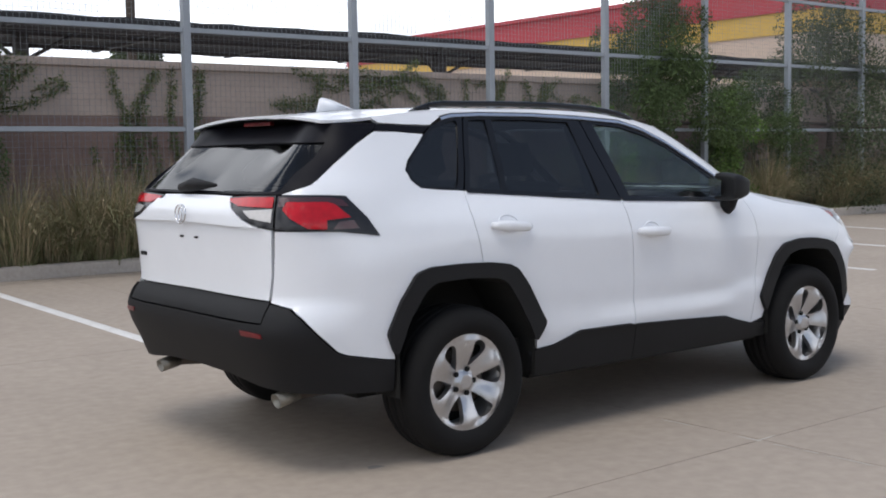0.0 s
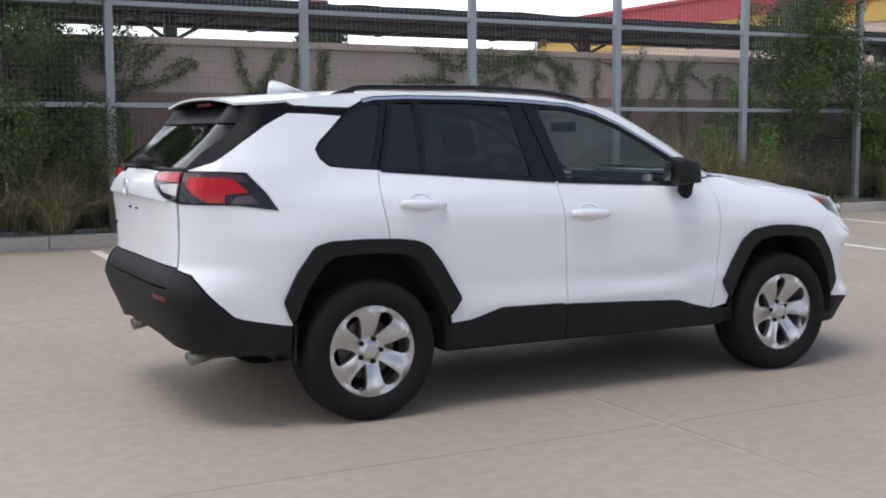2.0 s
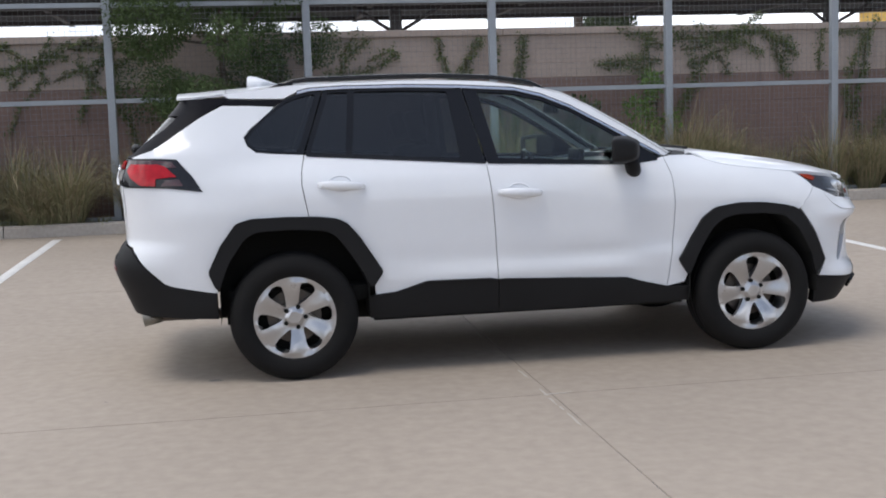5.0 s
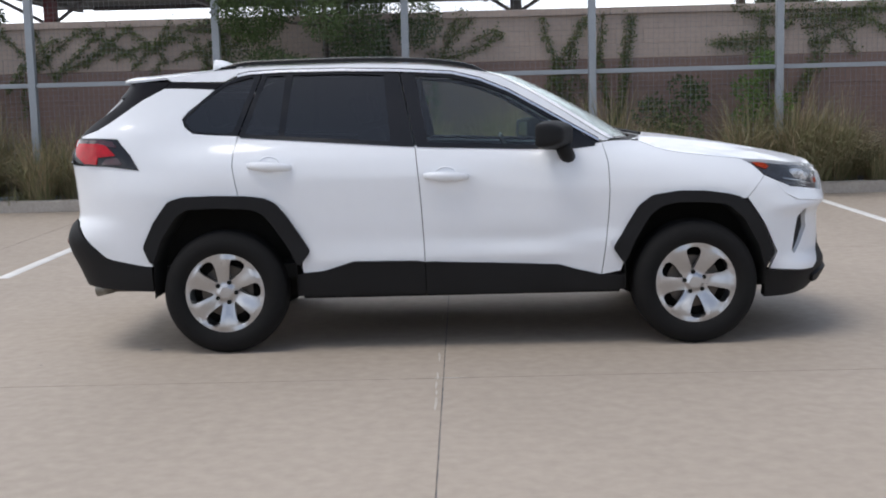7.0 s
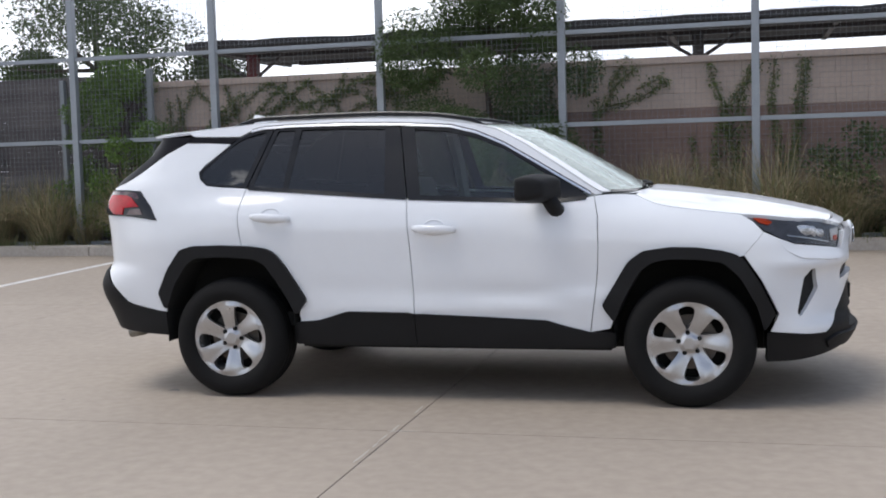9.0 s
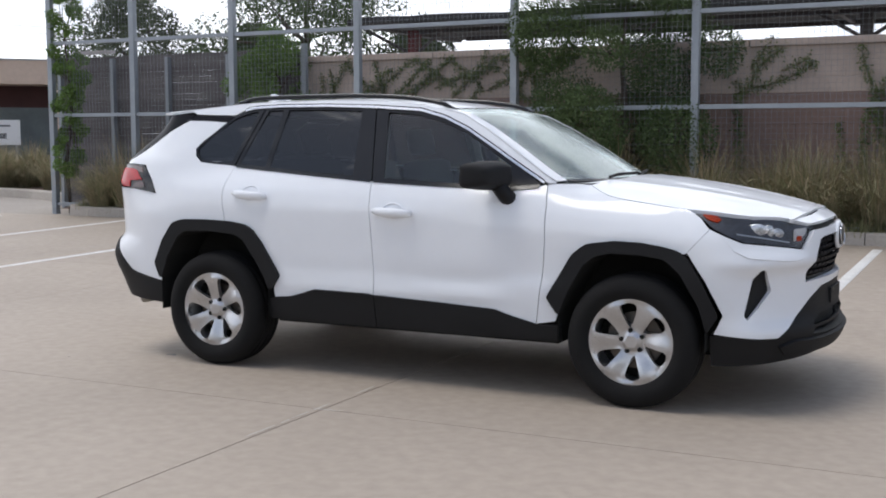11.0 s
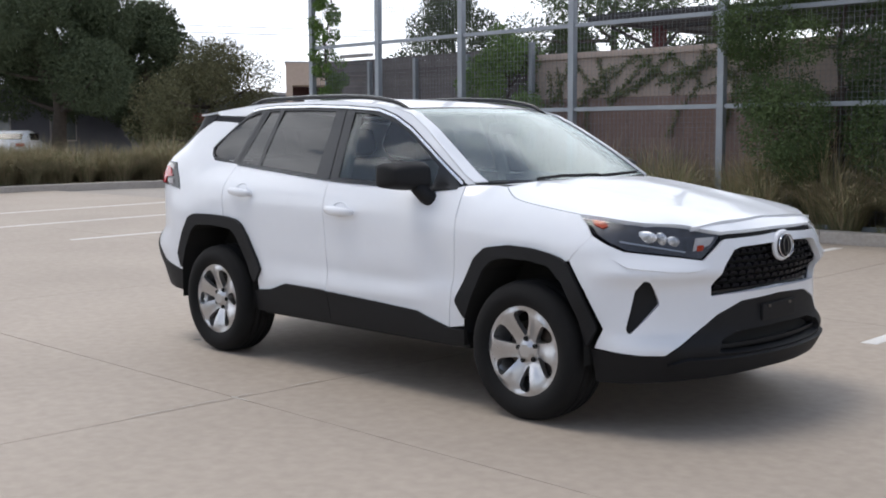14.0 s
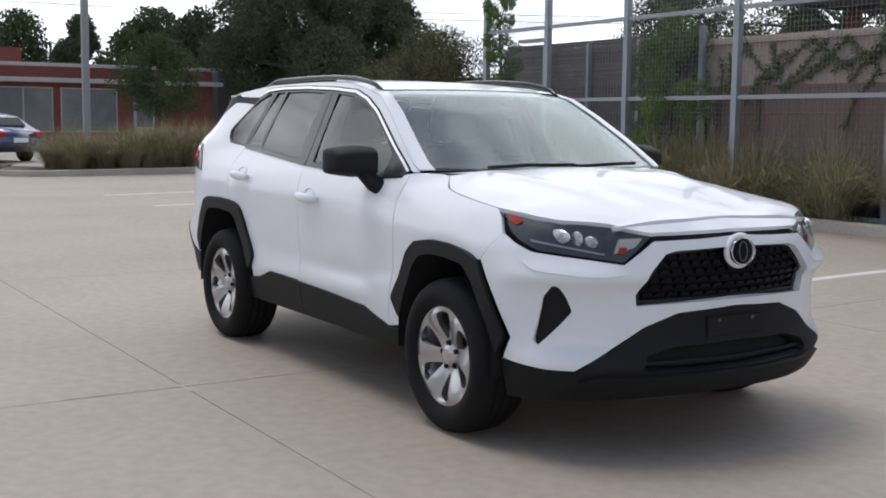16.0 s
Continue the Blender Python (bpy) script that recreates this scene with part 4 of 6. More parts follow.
# nose
def across(right, z_low, z_high):
    left = [(-q, z) for q, z in right]
    return right + [(0, z_high)] + left[::-1] + [(0, z_low)]
lamp_low = S((1.7385, 0.951), (1.81, 0.918), (1.9, 0.882)) + [(F(0.66), 0.853), (F(0.552), 0.838)]
grille_hole = across([(F(0.44), 0.666), (F(0.497), 0.662), (F(0.502), 0.71), (F(0.44), 0.815), (F(0.38), 0.88), (F(0.33), 0.893)], 0.676, 0.903)
fog_hole = rounded(S((1.912, 0.515), (1.948, 0.700), (1.988, 0.748), (2.005, 0.748), (2.035, 0.637), (1.93, 0.492)), 0.012)
fog_left = [(-q, z) for q, z in fog_hole]
white_low = S((1.6365, 0.83), (1.73, 0.69), (1.815, 0.515), (1.77, 0.42)) + [(F(0.80), 0.400), (F(0.715), 0.398), (F(0.58), 0.497), (F(0.46), 0.575), (F(0.30), 0.628)]
bumper_right = white_low[::-1] + lamp_low + [(F(0.47), 0.900), (F(0.43), 0.932), (F(0.20), 0.938)]
front_bumper = panel("front_bumper", across(bumper_right, 0.645, 0.948), PAINT, car, 0, 0.026, [grille_hole, fog_hole, fog_left], 0.03, False)[0]
panel("front_bumper_lower", across([(F(0.5), 0.262)] + S((1.9, 0.25), (1.75, 0.25), (1.75, 0.412)) + [(F(0.80), 0.394), (F(0.708), 0.392), (F(0.58), 0.491), (F(0.46), 0.570), (F(0.30), 0.623)], 0.275, 0.640), PLASTIC, car, 0.0, 0.03, [across([(F(0.36), 0.385), (F(0.47), 0.395), (F(0.45), 0.455), (F(0.34), 0.485)], 0.38, 0.492)], 0.05, False, label="grained black plastic lower bumper")
panel("front_lip", across([(F(0.45), 0.288), (F(0.66), 0.30), (F(0.70), 0.345), (F(0.62), 0.372), (F(0.40), 0.366)], 0.285, 0.366), PLASTIC, car, 0.022, 0.03, (), 0.04, False)
panel("intake_backing", across([(F(0.50), 0.37), (F(0.50), 0.49)], 0.37, 0.50), LINER, car, -0.06, 0.05, (), 0, False)
panel("intake_bar", across([(F(0.46), 0.415), (F(0.46), 0.43)], 0.415, 0.43), PLASTIC, car, -0.03, 0.05, (), 0.02, False)
panel("grille_backing", across([(F(0.52), 0.66), (F(0.52), 0.91)], 0.66, 0.92), LINER, car, -0.07, 0.05, (), 0, False)
grille = panel("grille", across([(F(0.45), 0.668), (F(0.494), 0.665), (F(0.499), 0.71), (F(0.437), 0.813), (F(0.377), 0.878), (F(0.33), 0.890)], 0.678, 0.900), GLOSSBLACK, car, -0.035, 0.03, [across([(F(0.43), 0.684), (F(0.478), 0.682), (F(0.482), 0.71), (F(0.422), 0.806), (F(0.366), 0.867), (F(0.32), 0.878)], 0.693, 0.888)], 0.03, False, label="black grille with stacked mesh")[0]
for k in range(6):
    z = 0.695 + 0.033 * k
    w = min(0.475, 0.475 - max(0, z - 0.735) * 0.70)
    bm = bmesh.new()
    n = 15
    for i in range(n):
        a, b = -w + 2 * w * i / n, -w + 2 * w * (i + 1) / n
        if k % 2:
            a, b = a + w / n, min(b + w / n, w)
        if b <= a:
            continue
        pts = [(a + 0.004, z), (b - 0.004, z), (b - 0.012, z + 0.016), (a + 0.012, z + 0.016)]
        lo = [bm.verts.new(skin(F(p), q, -0.030)) for p, q in pts]
        hi = [bm.verts.new(skin(F(p), q, -0.050)) for p, q in pts]
        bm.faces.new(lo)
        for j in range(4):
            bm.faces.new((lo[j], hi[j], hi[(j + 1) % 4], lo[(j + 1) % 4]))
    bmesh.ops.recalc_face_normals(bm, faces=bm.faces)
    part("grille_bar", bm, SATIN, grille)
panel("nose_slot", across([(F(0.43), 0.915), (F(0.43), 0.985)], 0.915, 0.992), LINER, car, -0.034, 0.03, (), 0.01, False)
panel("nose_panel", across([(F(0.40), 0.967), (F(0.43), 0.965), (F(0.50), 0.975), (F(0.585), 0.988)], 0.974, 1.012), PAINT, car, 0, 0.026, (), 0.02, False)
fogs = panel("fog_recess", S((1.88, 0.51), (1.92, 0.71), (1.975, 0.765), (2.02, 0.76), (2.05, 0.637), (1.925, 0.478)), PLASTIC, car, -0.03, 0.03, (), 0.0, label="black plastic fog lamp recess")

# the fold below each head lamp: it stands further out towards its lower edge
fold_top = S((1.80, 0.914), (1.90, 0.876)) + [(F(0.66), 0.847), (F(0.552), 0.832), (F(0.49), 0.834)]
fold = fold_top + [(F(0.535), 0.800), (F(0.62), 0.789), (F(0.69), 0.792)] + S((1.93, 0.812), (1.86, 0.848))
fold_line = sorted(fold_top)
def fold_skin(q, z):
    top = float(np.interp(q, [p[0] for p in fold_line], [p[1] for p in fold_line]))
    ends = ease((q - F(0.50)) / 0.12) * ease((X(1.82) - q) / 0.12)
    return skin(q, z, 0.0015 + 0.009 * float(ends) * min(1.0, max(0.0, (top - z) / 0.045)) ** 1.3)
bm = sheet(fold, fold_skin, 0.014, (), 0.016)
twin = mirrored(bm)
part("fold", bm, PAINT, front_bumper, "", True)
part("fold", twin, PAINT, front_bumper, "", True)

# head lamps
lamp_top = [(F(0.432), 0.950), (F(0.50), 0.970)] + [(F(0.592), 0.990)] + S((1.95, 1.008), (1.85, 1.020), (1.75, 1.032), (1.628, 1.042))
head = panel("head_lamp", lamp_top + S((1.688, 1.0), (1.745, 0.956), (1.81, 0.923), (1.9, 0.887)) + [(F(0.655), 0.858), (F(0.555), 0.844)], HOUSING, car, -0.030, 0.024, (), 0.0, label="head lamp with clear lens and dark housing")
panel("lens", lamp_top + S((1.688, 1.0), (1.745, 0.956), (1.81, 0.923), (1.9, 0.887)) + [(F(0.655), 0.858), (F(0.555), 0.844)], LENS, car, 0.002, 0.024, (), 0.0, parents=head, label="clear lamp cover")
panel("marker", S((1.685, 1.024), (1.712, 1.000), (1.762, 0.985), (1.782, 0.998), (1.75, 1.018)), AMBER, car, -0.020, 0.02, (), 0.006, parents=head, label="amber side marker")
lamp_up = sorted(lamp_top)
lamp_dn = sorted(S((1.688, 1.0), (1.745, 0.956), (1.81, 0.923), (1.9, 0.887)) + [(F(0.655), 0.858), (F(0.555), 0.844), (F(0.432), 0.950)])
def in_lamp(u, v):
    """Along the head lamp from its outer tip to its inner end, and up from its lower edge."""
    q = lamp_up[-1][0] + (lamp_up[0][0] - lamp_up[-1][0]) * u
    lo, hi = (float(np.interp(q, [c[0] for c in line], [c[1] for c in line])) for line in (lamp_dn, lamp_up))
    return q, lo + (hi - lo) * v
for u, v, wide, tall in ((0.43, 0.52, 0.060, 0.030), (0.535, 0.49, 0.030, 0.034), (0.625, 0.45, 0.034, 0.026)):
    q, z = in_lamp(u, v)
    lie = (skin(q, z, 1.0) - skin(q, z)).normalized().to_track_quat("Z", "Y").to_matrix().to_4x4()
    lie.translation = skin(q, z, -0.030)
    bm = bmesh.new()
    bmesh.ops.create_uvsphere(bm, u_segments=20, v_segments=10, radius=1, matrix=lie @ Matrix.Diagonal((wide, tall, 0.012, 1)))
    twin = mirrored(bm)
    part("reflector", bm, REFLECTOR_BOWL, head[0], "bright lamp reflector", True)
    part("reflector", twin, REFLECTOR_BOWL, head[1], "bright lamp reflector", True)
panel("bezel", [in_lamp(0.30, 0.20), in_lamp(0.72, 0.14), in_lamp(0.73, 0.18), in_lamp(0.29, 0.25)], ALLOY, car, -0.018, 0.02, (), 0.004, parents=head, label="bright lower edge of the lamp bowl")
panel("turn_lamp", rounded([in_lamp(0.775, 0.20), in_lamp(0.90, 0.26), in_lamp(0.945, 0.62), in_lamp(0.80, 0.66)], 0.008), PALE_LENS, car, -0.020, 0.015, (), 0.006, parents=head, label="pale turn lamp bowl")
panel("turn_bulb", rounded([in_lamp(0.80, 0.24), in_lamp(0.845, 0.26), in_lamp(0.855, 0.42), in_lamp(0.81, 0.44)], 0.006), AMBER, car, -0.012, 0.012, (), 0.006, parents=head, label="amber bulb")

# bonnet, roof and screen
rim = [skin(q, z) for q, z in S((1.0, 1.164), (1.05, 1.157), (1.12, 1.128), (1.18, 1.107), (1.25, 1.093), (1.42, 1.070), (1.618, 1.046), (1.75, 1.035), (1.85, 1.023), (1.95, 1.011)) + [(F(0.66), 1.002), (F(0.592), 0.993)]]
HOOD_SIDE = [(p.x, -p.y, p.z) for p in rim]
def hood_z(x, y):
    hx = min(max(x, 1.0), 2.13)
    side = float(smooth_through([p[0] for p in HOOD_SIDE] + [2.16], [p[2] for p in HOOD_SIDE] + [HOOD_SIDE[-1][2] - 0.004], hx))
    mid = float(smooth_through([1.0, 1.2, 1.4, 1.6, 1.76, 1.9, 2.02, 2.09, 2.135], [1.200, 1.186, 1.160, 1.128, 1.098, 1.071, 1.046, 1.030, 1.014], hx))
    half = float(np.interp(hx, [p[0] for p in HOOD_SIDE] + [2.16], [p[1] for p in HOOD_SIDE] + [HOOD_SIDE[-1][1]]))
    s = min(abs(y) / half, 1.0)
    ridge = 0.006 * math.exp(-((abs(y) - 0.50 + 0.16 * (hx - 1.1)) / 0.045) ** 2) * (1 - max(0, (hx - 1.7) / 0.45))
    valley = -0.003 * math.exp(-((abs(y) - 0.30 + 0.10 * (hx - 1.1)) / 0.09) ** 2)
    return side + (mid - side) * (1 - s ** 2.6) + max(ridge, 0) * (1 - s ** 6) + valley
corner = HOOD_SIDE[-1]
front_edge = [(skin(F(y), z).x + 0.004, y) for y, z in ((0.56, 0.997), (0.45, 1.003), (0.30, 1.010), (0.15, 1.015), (0.0, 1.017))]
front_edge = [(x, y * WIDE) for x, y in front_edge]
half_hood = [(x, y - 0.004) for x, y, _ in HOOD_SIDE] + front_edge
outline = half_hood + [(x, -y) for x, y in half_hood[-2::-1]] + [(1.09, -0.5), (1.115, -0.25), (1.12, 0), (1.115, 0.25), (1.09, 0.5)]
bonnet = part("bonnet", sheet(outline, lambda x, y: Vector((x, y, hood_z(x, y))), 0.028, (), 0.02, Vector((1.5, 0, 0.2))), PAINT, car, "", True)

def roof_half(x):
    return abs(skin(X(max(x, -1.7)), float(np.interp(x, [p[0] for p in ROOF_EDGE], [p[1] for p in ROOF_EDGE]))).y) - max(0, -1.7 - x) * 0.12
def roof_z(x, y):
    edge = float(smooth_through([-2.15, -1.9, -1.7, -1.2, -0.6, -0.2, 0.08, 0.34], [1.562, 1.574, 1.59, 1.633, 1.640, 1.626, 1.588, 1.54], x))
    mid = float(smooth_through([-2.15, -1.9, -1.65, -1.1, -0.6, -0.2, 0.1, 0.34], [1.592, 1.614, 1.634, 1.662, 1.664, 1.646, 1.606, 1.560], x))
    s = min(abs(y) / roof_half(x), 1.0)
    return edge + (mid - edge) * (1 - s ** 2.3)
def roof_outline(x0, x1, steps, front=False):
    xs = [x0 + (x1 - x0) * k / steps for k in range(steps + 1)]
    right = [(x, -roof_half(x) + 0.002) for x in xs]
    head_edge = [(x1 + 0.115 * (1 - (y / roof_half(x1)) ** 2), y) for y in (-0.4, -0.2, 0, 0.2, 0.4)] if front else []
    return right + head_edge + [(x, -y) for x, y in right[::-1]]
part("roof", sheet(roof_outline(-1.662, 0.118, 14, True), lambda x, y: Vector((x, y, roof_z(x, y))), 0.035, (), 0.02, Vector((-0.5, 0, 0.5))), PAINT, car, "", True)
sp = roof_outline(-1.945, -1.668, 8)
spoiler = part("spoiler", sheet(sp, lambda x, y: Vector((x + 0.012 * (abs(y) / 0.6) ** 2 * ease((-1.75 - x) / 0.26), y, roof_z(x, y) + 0.004 * ease((-1.80 - x) / 0.15))), 0.03, (), 0.013, Vector((-1.8, 0, 0.5))), PAINT, car, "", True)
part("spoiler_underside", sheet([(x * 1.0 + 0.02, y * 0.97) for x, y in sp], lambda x, y: Vector((x + 0.012 * (abs(y) / 0.6) ** 2 * ease((-1.75 - x) / 0.26), y, roof_z(x, y) - 0.016 - max(0, x + 1.91) * 0.17)), 0.04, (), 0.0, Vector((-1.8, 0, 2.5))), PLASTIC, spoiler, "black underside", True)
boxed("brake_light", REFLECTOR, spoiler, -1.905, -1.88, -0.13, 0.13, 1.568, 1.586, 0.004)

def screen_place(s, t):
    """Across (-1 to 1) and up (0 to 1) the windscreen."""
    k = 1 - t
    xs = float(np.interp(k, [0, 0.16, 0.38, 0.66, 0.90, 1.0], [0.10, 0.25, 0.42, 0.62, 0.80, 0.865]))
    z = float(np.interp(xs, [p[0] for p in ROOF_EDGE], [p[1] for p in ROOF_EDGE]))
    y = abs(skin(X(xs), z).y) - 0.006
    bow = 1 - min(abs(s), 1) ** 2.2
    return Vector((xs + bow * (0.115 + 0.115 * k) + 0.004, s * y, z + bow * (0.012 - 0.018 * k)))
EDGE = 0.915
black_band = [(-EDGE, 0.03), (EDGE, 0.03), (EDGE, 0.985), (-EDGE, 0.985)]
for s in (-1, 1):
    strip = [(s * (EDGE + 0.006), 0.0), (s * 1.012, 0.0), (s * 1.012, 1.0), (s * (EDGE + 0.006), 1.0)]
    part("pillar_cover", sheet(strip, lambda a, b: screen_place(a, b) + Vector((0.004, 0, 0.005)), 0.04, (), 0.008, Vector((0.0, 0, 0.6))), PAINT, car, "white windscreen pillar", True)
part("screen_band", sheet([(-1, 0.0), (1, 0.0), (1, 1.0), (-1, 1.0)], screen_place, 0.06, [black_band], 0.006, Vector((0.0, 0, 0.6))), GLOSSBLACK, car, "", True)
part("windscreen", sheet(black_band, lambda s, t: screen_place(s, t) - Vector((0.002, 0, 0.002)), 0.06, (), 0.0, Vector((0.0, 0, 0.6))), WINDSCREEN, car, "sloping windscreen that mirrors the sky", True)
part("cowl", sheet([(0.86, -0.745), (1.05, -0.71), (1.11, -0.3), (1.125, 0), (1.11, 0.3), (1.05, 0.71), (0.86, 0.745)], lambda x, y: Vector((x, y, 1.165 + 0.012 * (1 - (y / 0.7) ** 2))), 0.05, (), 0.01, Vector((1, 0, 0.5))), PLASTIC, car, "black plastic scuttle", True)
for y0, y1 in ((-0.52, 0.02), (0.02, 0.50)):
    bm = tube(bmesh.new(), [Vector((1.09, y0, 1.195)), screen_place((y0 + y1) / 1.4, 0.05) + Vector((0.02, 0, 0.012)), screen_place(y1 / 0.72 * 0.92, 0.045) + Vector((0.016, 0, 0.014))], 0.009, 6)
    part("wiper", bm, PLASTIC, car)

# roof rails, aerial, badges, rear wiper
for s in (-1, 1):
    pts, xs = [], [-1.42 + 1.66 * k / 24 for k in range(25)]
    for x in xs:
        u = (x + 1.42) / 1.66
        lift = 0.032 * min(1, 11 * u * (1 - u)) - 0.008
        pts.append(Vector((x, s * (roof_half(min(x, 0.09)) - 0.045 - (max(0, x - 0.09)) * 0.05), (roof_z(min(x, 0.33), 0.56) if x < 0.1 else float(np.interp(x, [0.1, 0.34], [roof_z(0.1, 0.56), 1.520]))) + lift)))
    bm = bmesh.new()
    tube(bm, pts, [0.0145 * min(1, 0.45 + 0.25 * min(k, 24 - k)) for k in range(25)], 8)
    part("roof_rail", bm, GLOSSBLACK, car, "black roof rail", True)
    for x in (-1.33,):
        z = roof_z(x, 0.55)
        boxed("rail_foot", GLOSSBLACK, car, x - 0.045, x + 0.045, s * (roof_half(x) - 0.045) - 0.012, s * (roof_half(x) - 0.045) + 0.012, z - 0.03, z + 0.012, 0.008)
bm = bmesh.new()
fin = [(-1.545, 0.0), (-1.32, 0.0), (-1.38, 0.022), (-1.46, 0.060), (-1.515, 0.078), (-1.538, 0.076)]
ringl = [bm.verts.new((x, -0.032 * (1 - z / 0.09), roof_z(x, 0) - 0.004 + z)) for x, z in fin]
ringr = [bm.verts.new((x, 0.032 * (1 - z / 0.09), roof_z(x, 0) - 0.004 + z)) for x, z in fin]
bm.faces.new(ringl); bm.faces.new(ringr[::-1])
for i in range(len(fin)):
    bm.faces.new((ringl[i], ringr[i], ringr[(i + 1) % len(fin)], ringl[(i + 1) % len(fin)]))
bmesh.ops.recalc_face_normals(bm, faces=bm.faces)
bmesh.ops.bevel(bm, geom=list(bm.edges), offset=0.006, segments=2, affect="EDGES")
part("aerial", bm, PAINT, car, "white shark fin aerial", True)

def badge(centre, normal, wide, parent, backing=None):
    """Plain chrome ovals on a disc."""
    m = Vector(normal).to_track_quat("Z", "Y").to_matrix().to_4x4()
    m.translation = centre
    if backing:
        bm = bmesh.new()
        bmesh.ops.create_uvsphere(bm, u_segments=24, v_segments=10, radius=1, matrix=Matrix.Diagonal((wide * 0.5, wide * 0.42, 0.012, 1)))
        bmesh.ops.transform(bm, matrix=m, verts=bm.verts)
        part("badge_disc", bm, backing, parent, "", True)
    for a, b, dx, dy in ((1, 0.82, 0, 0), (0.34, 0.60, 0, 0.0)):
        bm = bmesh.new()
        ring = [Vector((wide / 2 * (a * math.cos(t)), wide / 2 * (b * math.sin(t) + dy), 0.012)) for t in (2 * math.pi * k / 28 for k in range(29))]
        tube(bm, ring, wide * (0.036 if not backing else 0.024 if a == 1 else 0.014), 6, False)
        bmesh.ops.transform(bm, matrix=m, verts=bm.verts)
        part("badge_ring", bm, DULLSTEEL if backing and a < 1 else CHROME, parent, "plain chrome oval", True)
badge(skin(R(0.0), 1.155, 0.018), (-1, 0, 0.05), 0.108, tailgate)
badge(skin(0, 0.878, 0.002), (1, 0, 0.08), 0.138, car, SATIN)
bm = bmesh.new()
ring = [Vector((0.0, 0.074 * math.cos(t), 0.064 * math.sin(t))) for t in (2 * math.pi * k / 30 for k in range(31))]
tube(bm, [skin(0, 0.880, -0.010) + p for p in ring], 0.014, 8, False)
part("badge_surround", bm, PAINT, car, "white surround of the badge", True)
for y in (-0.09, 0.06):
    boxed("plate_clip", PLASTIC, tailgate, skin(QEND, 1.07).x - 0.008, skin(QEND, 1.07).x + 0.004, y - 0.012, y + 0.012, 1.042, 1.052, 0.002)
boxed("model_lettering", PLASTIC, tailgate, skin(R(-0.55), 0.93, 0.004).x - 0.004, skin(R(-0.55), 0.93, 0.004).x + 0.02, 0.53, 0.60, 0.925, 0.945, 0.003, "dark model letters, plain bars")
boxed("plate_bracket", PLASTIC, car, skin(0, 0.57, 0).x - 0.01, skin(0, 0.57, 0).x + 0.012, -0.16, 0.16, 0.515, 0.60, 0.006)
for y in (-0.10, 0.10):
    boxed("plate_bolt", STEEL, car, skin(0, 0.585, 0).x + 0.008, skin(0, 0.585, 0).x + 0.018, y - 0.010, y + 0.010, 0.578, 0.592, 0.003)
bm = tube(bmesh.new(), [skin(R(-0.17), 1.275, 0.028), skin(R(-0.05), 1.290, 0.045), skin(R(0.16), 1.290, 0.032)], [0.022, 0.034, 0.008], 8)
part("rear_wiper", bm, PLASTIC, car, "black rear wiper", True)

# door handles and mirrors
for k, (doors, x0, z, tilt) in enumerate(((rear_doors, -1.185, 1.078, -0.012), (front_doors, -0.185, 0.998, -0.008))):
    for side, door in zip((1, -1), doors):
        pts = []
        for i in range(9):
            u = i / 8
            p = skin(X(x0 + 0.25 * u), z + tilt * u, 0.012 + 0.030 * math.sin(math.pi * min(1, max(0, u * 1.0))) ** 0.6)
            pts.append(Vector((p.x, p.y * side, p.z)))
        bm = tube(bmesh.new(), pts, [0.010, 0.016, 0.018, 0.019, 0.019, 0.019, 0.018, 0.016, 0.010], 10)
        for v in bm.verts:
            v.co.z = z + (v.co.z - z) * 1.35
        part("door_handle", bm, PAINT, door, "white door handle", True)
        # raised ring added to draw the shaded outline of the handle's hollow
        ring = [skin(X(x0 + 0.12 + 0.062 * math.cos(t)), z + 0.004 + 0.040 * math.sin(t), 0.001) for t in (2 * math.pi * i / 24 for i in range(25))]
        bm = tube(bmesh.new(), [(p.x, p.y * side, p.z) for p in ring], 0.0045, 6, False)
        part("cup_shade_ring", bm, PAINT, door, "", True)
